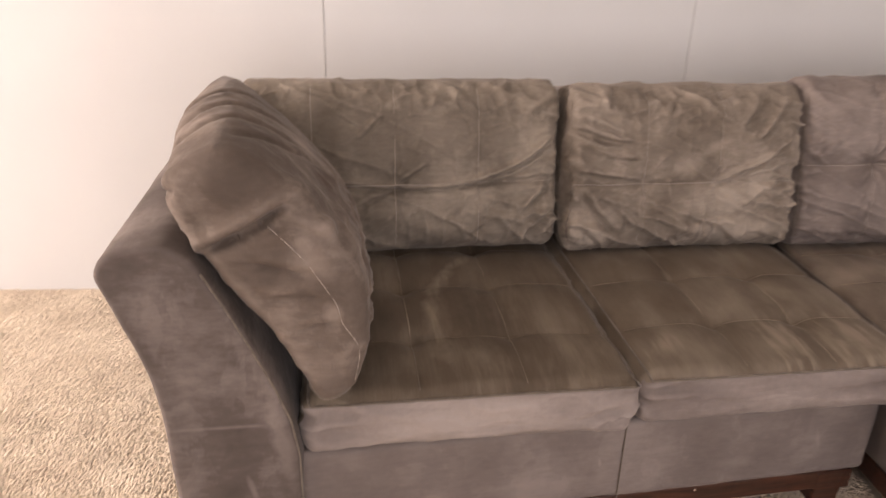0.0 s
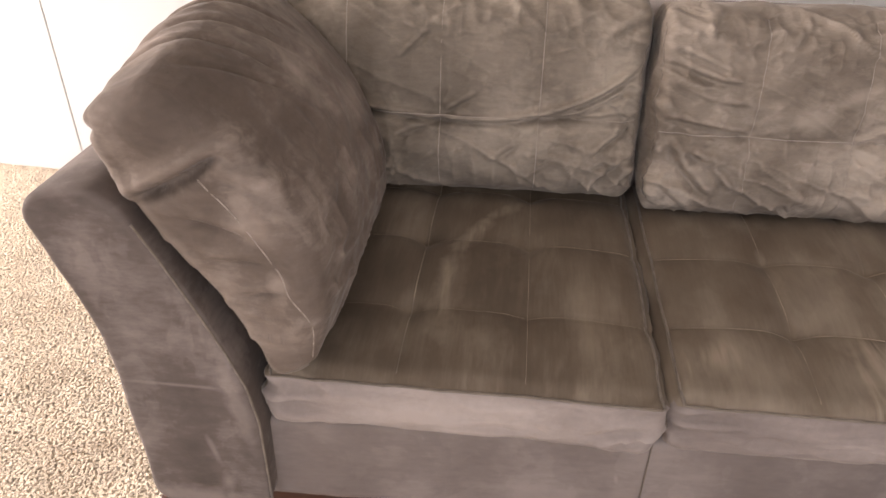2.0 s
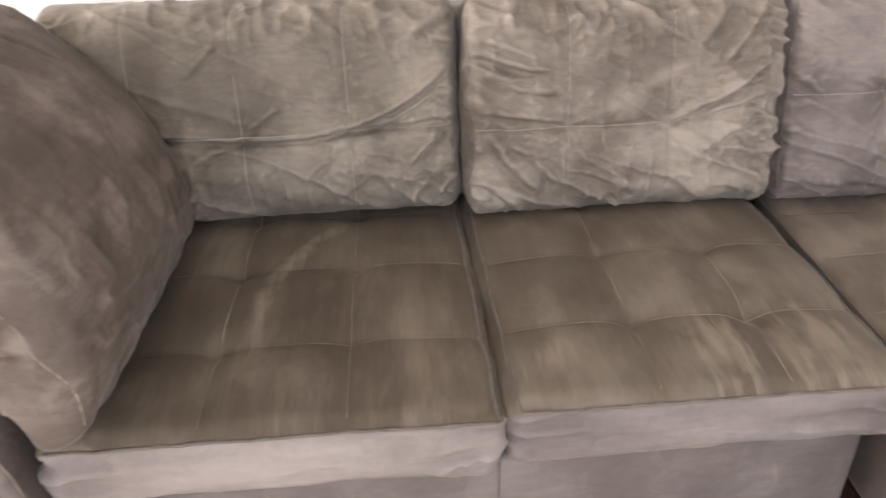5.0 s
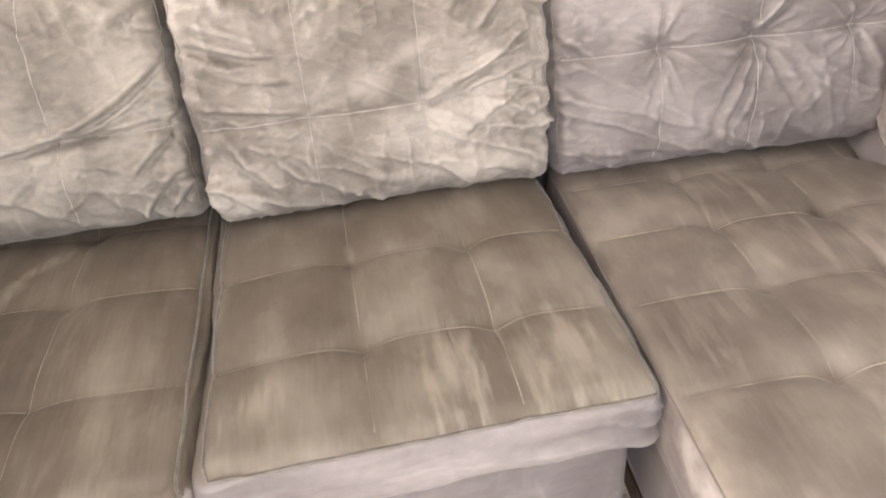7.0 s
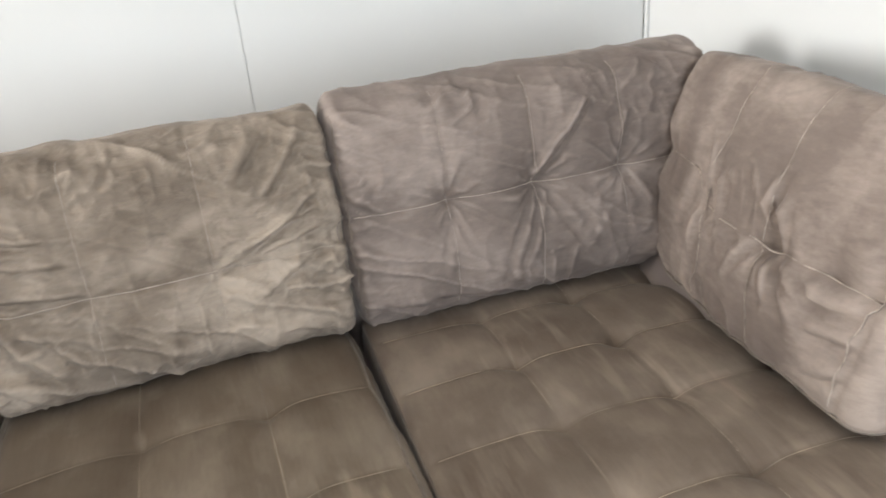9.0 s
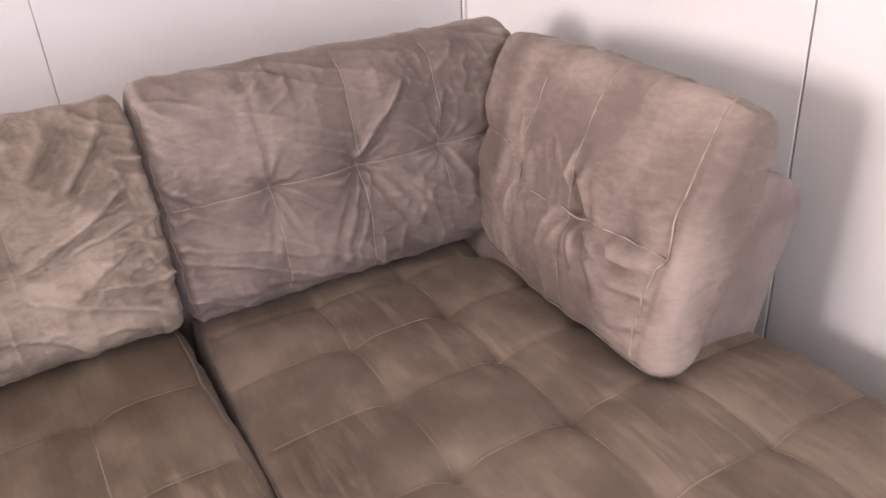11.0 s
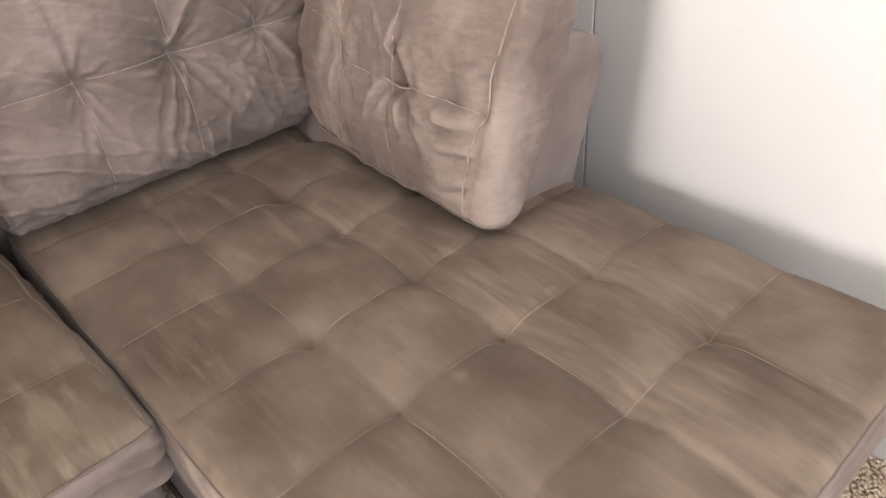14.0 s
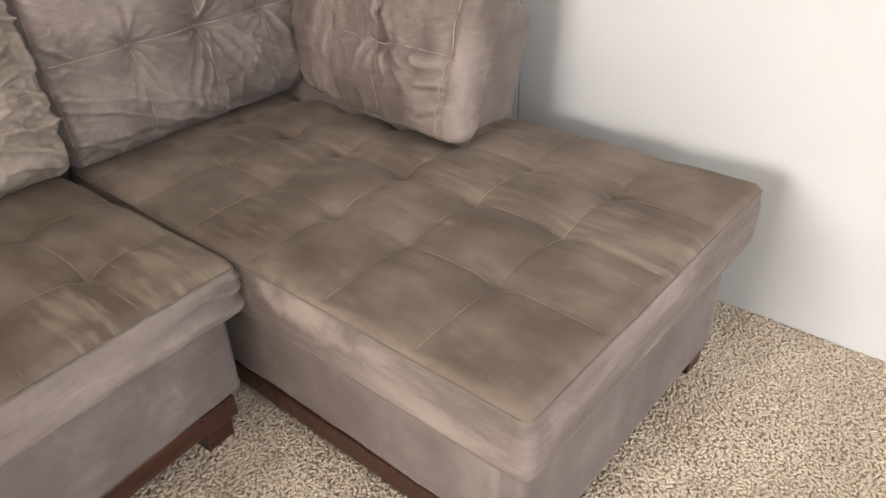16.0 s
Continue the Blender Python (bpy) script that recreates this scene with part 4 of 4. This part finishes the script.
def path(points, count):
    """A line through a few points, evenly stepped."""
    p = np.array(points, float)
    k = np.concatenate([[0], np.cumsum(np.linalg.norm(np.diff(p, axis=0), axis=1))])
    t = np.linspace(0, k[-1], count)
    return np.stack([np.interp(t, k, p[:, i]) for i in range(3)], 1)


def folds(p, along, seed, sharp=2.4):
    """Wandering cloth folds; along gives how many cross each metre in x, y and z."""
    return ridge(p * np.array(along, float) + 1.5 * fbm(p * 7, seed)[:, None], seed + 1, sharp) - 0.4


slump = Leaning([(1.36, (0.290, 0.450), (0.066, 0.903), (0.064, 0.104, 0.102), 0.048),
                 (1.62, (0.278, 0.442), (0.024, 0.920), (0.068, 0.102, 0.082), 0.054),
                 (1.90, (0.255, 0.440), (-0.008, 0.912), (0.060, 0.085, 0.058), 0.032)], 1.300, 1.985, 1, 0.042, 0.66)
x_, y_, z_ = slump.v.T
front_ = np.clip((1.36 - y_) / 0.04, 0, 1)
face_ = np.clip(slump.out, 0, 1) * (1 - front_)
head_ = np.clip((z_ - 0.84) / 0.07, 0, 1) * (1 - front_)
low_ = np.clip((0.84 - z_) / 0.05, 0, 1)
relief_ = 0.013 * (fbm(slump.v * 5.0, 71) - 0.5) + 0.005 * (fbm(slump.v * 14, 72) - 0.5)
relief_ += 0.003 * head_ * folds(slump.v, (30, 5, 8), 73)                                    # long folds drawn over the head
relief_ += 0.010 * face_ * np.clip((x_ - 0.22) / 0.07, 0, 1) * folds(slump.v, (4, 17, 28), 75)   # puckers down the seat side
relief_ += 0.005 * front_ * low_ * folds(slump.v, (12, 3, 24), 77)
end_ = np.clip((1.40 - y_) / 0.05, 0, 1)
relief_ += end_ * slump.crease((0.090, 1.3, 0.748), (0.222, 1.3, 0.826), 0.046, 0.008, 0.36, 0.004)   # the deep fold across the end
relief_ += end_ * slump.crease((0.222, 1.3, 0.826), (0.30, 1.3, 0.79), 0.010, 0.009, 0.6)
relief_ += end_ * slump.crease((0.025, 1.3, 0.838), (0.050, 1.3, 0.852), 0.012, 0.007, 0.4)
relief_ += end_ * slump.crease((0.235, 1.3, 0.79), (0.32, 1.3, 0.745), 0.011, 0.009, 0.7)
relief_ += end_ * slump.crease((0.16, 1.3, 0.725), (0.26, 1.3, 0.70), 0.010, 0.009, 0.7)
relief_ += end_ * slump.crease((0.17, 1.3, 0.655), (0.275, 1.3, 0.665), 0.010, 0.009, 0.7)
relief_ += end_ * slump.crease((0.23, 1.3, 0.60), (0.30, 1.3, 0.615), 0.008, 0.008, 0.7)
top_ = np.clip((z_ - 0.80) / 0.06, 0, 1)
relief_ += top_ * slump.crease((0.13, 1.40, 0.9), (0.27, 1.62, 0.9), 0.007, 0.007, 0.25, 0.0, 2)
relief_ += top_ * slump.crease((0.02, 1.42, 0.9), (0.22, 1.60, 0.9), 0.007, 0.007, 0.25, 0.0, 2)
relief_ += top_ * slump.crease((0.00, 1.48, 0.9), (0.20, 1.72, 0.9), 0.007, 0.007, 0.25, 0.0, 2)
relief_ += top_ * slump.crease((-0.01, 1.58, 0.9), (0.14, 1.80, 0.9), 0.007, 0.007, 0.25, 0.0, 2)
relief_ += 0.014 * groove(np.hypot(x_ - 0.13, z_ - 0.85), 0.055) * front_                       # the stuffing swells over the fold
slump.press(relief_)
ob_ = slump.build("side_cushion", (0.24, 1.62, 0.44), PLUSH_SLUMP, "plump taupe plush cushion slumped against the flared arm", "side cushions")
slump.sew(ob_, "seam", path([(0.19, 1.30, 0.795), (0.254, 1.30, 0.726), (0.299, 1.305, 0.653), (0.325, 1.315, 0.56), (0.328, 1.315, 0.485)], 70), 0.0009, SEAM)
slump.sew(ob_, "piping", path([(0.20, 1.31, 0.462), (0.27, 1.30, 0.452), (0.33, 1.31, 0.456)], 40), 0.0022, PIPING, "corded edge seam")

lean = Leaning([(1.42, (2.108, 0.452), (2.252, 0.860), (0.050, 0.078, 0.056), 0.004),
                (1.64, (2.128, 0.447), (2.244, 0.884), (0.066, 0.090, 0.064), 0.012),
                (1.95, (2.172, 0.447), (2.265, 0.892), (0.058, 0.080, 0.060), 0.010)], 1.383, 2.035, -1, 0.032, 0.46)
x_, y_, z_ = lean.v.T
face_ = np.clip(lean.out, 0, 1) ** 0.7 * np.clip((y_ - 1.40) / 0.03, 0, 1)
gusset_ = np.clip((1.435 - y_) / 0.03, 0, 1)
relief_ = 0.012 * (fbm(lean.v * 5.0, 81) - 0.5) + 0.004 * (fbm(lean.v * 15, 82) - 0.5)
level_ = z_ - (0.668 + 0.03 * np.clip((y_ - 1.64) / 0.3, 0, 1))
relief_ -= face_ * (0.018 * groove(level_, 0.032) + 0.012 * np.exp(-np.abs(level_) / 0.006))
for c_ in (1.64, 1.80):
    relief_ -= face_ * (0.002 * groove(y_ - c_, 0.035) + 0.002 * np.exp(-np.abs(y_ - c_) / 0.004))
for c_, h_, pull_ in ((1.64, 0.668, 1.25), (1.80, 0.684, 0.8)):                       # gathered tufts
    dy_, dz_ = y_ - c_, z_ - h_
    far_ = np.hypot(dy_, dz_)
    an_ = np.arctan2(dz_, dy_)
    rays_ = np.abs(np.sin(an_ * 4.5 + 2.4 * vnoise(np.stack([an_ * 1.3, far_ * 9, far_ * 0], 1), 83))) ** 0.7
    relief_ -= face_ * pull_ * (0.026 * np.exp(-(far_ / 0.024) ** 2) + 0.010 * (1 - rays_) ** 1.5 * np.exp(-((far_ - 0.04) / 0.05) ** 2))
for ya_, za_, yb_, zb_, deep_, wide_, sag_ in (
        (1.632, 0.662, 1.43, 0.672, 0.020, 0.008, 0.010), (1.53, 0.668, 1.425, 0.708, 0.016, 0.007, 0.0), (1.625, 0.655, 1.50, 0.612, 0.014, 0.008, -0.008),
        (1.53, 0.612, 1.425, 0.622, 0.015, 0.007, 0.0), (1.51, 0.570, 1.425, 0.580, 0.011, 0.007, 0.0),
        (1.62, 0.685, 1.55, 0.712, 0.010, 0.008, 0.0), (1.60, 0.64, 1.55, 0.56, 0.009, 0.009, 0.0), (1.50, 0.50, 1.43, 0.53, 0.009, 0.007, 0.0)):
    relief_ += face_ * lean.crease((2.1, ya_, za_), (2.1, yb_, zb_), deep_, wide_, 0.8, sag_, 0)
relief_ += 0.009 * face_ * np.clip((y_ - 1.82) / 0.08, 0, 1) * np.clip(1 - np.abs(z_ - 0.68) / 0.16, 0, 1) * folds(lean.v, (3, 8, 30), 85)
relief_ += 0.009 * face_ * np.clip((0.56 - z_) / 0.06, 0, 1) * folds(lean.v, (6, 22, 9), 89)
relief_ += 0.005 * gusset_ * folds(lean.v, (9, 4, 27), 87)
relief_ += 0.005 * np.clip((z_ - 0.84) / 0.03, 0, 1) * folds(lean.v, (9, 20, 6), 91)
for c_, h_, count_ in ((1.64, 0.668, 9), (1.80, 0.684, 8)):                          # puckers that run out from the tufts
    for k_ in range(count_):
        an_ = 2 * math.pi * (k_ + 0.6 * hash3(k_, 5, count_, 3)) / count_
        far_ = 0.055 + 0.06 * hash3(k_, 9, count_, 4)
        relief_ += face_ * lean.crease((2.1, c_ + 0.01 * math.cos(an_), h_ + 0.01 * math.sin(an_)), (2.1, c_ + far_ * math.cos(an_), h_ + far_ * math.sin(an_)), 0.013, 0.0055, 0.75, 0.0, 0)
sew_ = np.abs(y_ - (1.418 + 0.02 * np.clip((0.62 - z_) / 0.15, 0, 1)))
relief_ -= np.clip(lean.out + 0.2, 0, 1) * 0.005 * np.exp(-sew_ / 0.006)
lean.press(relief_)
ob_ = lean.build("side_cushion", (2.13, 1.70, 0.445), PLUSH_SIDE, "tufted taupe plush cushion leaning on the low arm", "side cushions")
lean.sew(ob_, "seam", path([(2.04, 1.438, 0.475), (2.05, 1.436, 0.52), (2.065, 1.425, 0.62), (2.10, 1.418, 0.70), (2.155, 1.418, 0.80), (2.19, 1.418, 0.86), (2.24, 1.418, 0.905)], 110), 0.0014, SEAM)
lean.sew(ob_, "seam", path([(2.09, 1.425, 0.668), (2.10, 1.64, 0.668), (2.12, 1.80, 0.684), (2.15, 1.98, 0.70)], 120), 0.0013, SEAM)
for c_ in (1.64, 1.80):
    lean.sew(ob_, "seam", path([(2.04, c_, 0.47), (2.05, c_, 0.56), (2.09, c_, 0.67), (2.13, c_, 0.80), (2.18, c_, 0.90), (2.24, c_, 0.935)], 110), 0.0008, SEAM)
lean.sew(ob_, "piping", path([(2.16, 1.40, 0.462), (2.10, 1.39, 0.458), (2.055, 1.43, 0.458), (2.05, 1.55, 0.455), (2.055, 1.70, 0.455), (2.07, 1.85, 0.455), (2.10, 1.98, 0.455)], 130), 0.0026, PIPING, "corded edge seam")


# ---- carpet pile, where it can be seen ----
def pile(regions, pitch, seed):
    rng = np.random.default_rng(seed)
    pts = []
    for x0, x1, y0, y1 in regions:
        gx, gy = np.meshgrid(np.arange(x0, x1, pitch), np.arange(y0, y1, pitch))
        pts.append(np.stack([gx.ravel(), gy.ravel()], 1))
    c = np.concatenate(pts)
    n = len(c)
    c = c + rng.uniform(-0.5, 0.5, (n, 2)) * pitch
    q = np.concatenate([c * 14, np.zeros((n, 1))], 1)
    lean = (np.stack([fbm(q, 3), fbm(q + 40, 4)], 1) - 0.5) * 0.007 + rng.normal(0, 0.005, (n, 2))
    hgt = 0.0045 + 0.0010 * rng.random(n) + 0.004 * (fbm(q * 0.5, 8) - 0.5)
    rad = pitch * rng.uniform(0.75, 1.05, n)
    a0 = rng.uniform(0, 6.28, n)
    V = np.zeros((n, 7, 3))
    for j in range(3):
        an = a0 + j * 2.094
        V[:, j, :2] = c + (rad * 0.7)[:, None] * np.stack([np.cos(an), np.sin(an)], 1)
        V[:, j, 2] = -0.002
        an = an + 0.7
        V[:, 3 + j, :2] = c + lean * 0.55 + rad[:, None] * np.stack([np.cos(an), np.sin(an)], 1)
        V[:, 3 + j, 2] = hgt * 0.72
    V[:, 6, :2] = c + lean
    V[:, 6, 2] = hgt
    F = []
    base = (np.arange(n) * 7)[:, None]
    tri = []
    for j in range(3):
        l = (j + 1) % 3
        tri += [[j, l, 3 + l], [j, 3 + l, 3 + j], [3 + j, 3 + l, 6]]
    F = (base[:, :, None] + np.array(tri)[None]).reshape(-1, 3)
    me = bpy.data.meshes.new("carpet_pile")
    v = V.reshape(-1, 3)
    me.vertices.add(len(v))
    me.vertices.foreach_set("co", v.ravel())
    me.loops.add(F.size)
    me.loops.foreach_set("vertex_index", F.ravel().astype(np.int32))
    me.polygons.add(len(F))
    me.polygons.foreach_set("loop_start", np.arange(0, F.size, 3, dtype=np.int32))
    me.polygons.foreach_set("loop_total", np.full(len(F), 3, dtype=np.int32))
    me.materials.append(PILE)
    me.update()
    me.validate()
    return tagged(new("carpet_pile", me), "matted beige shag pile of the carpet", "carpet", kind="stuff")


pile([(-2.2, 0.25, 0.9, 2.66), (0.25, 1.55, 0.85, 1.9), (1.55, 2.51, 0.1, 0.95)], 0.0056, 5)
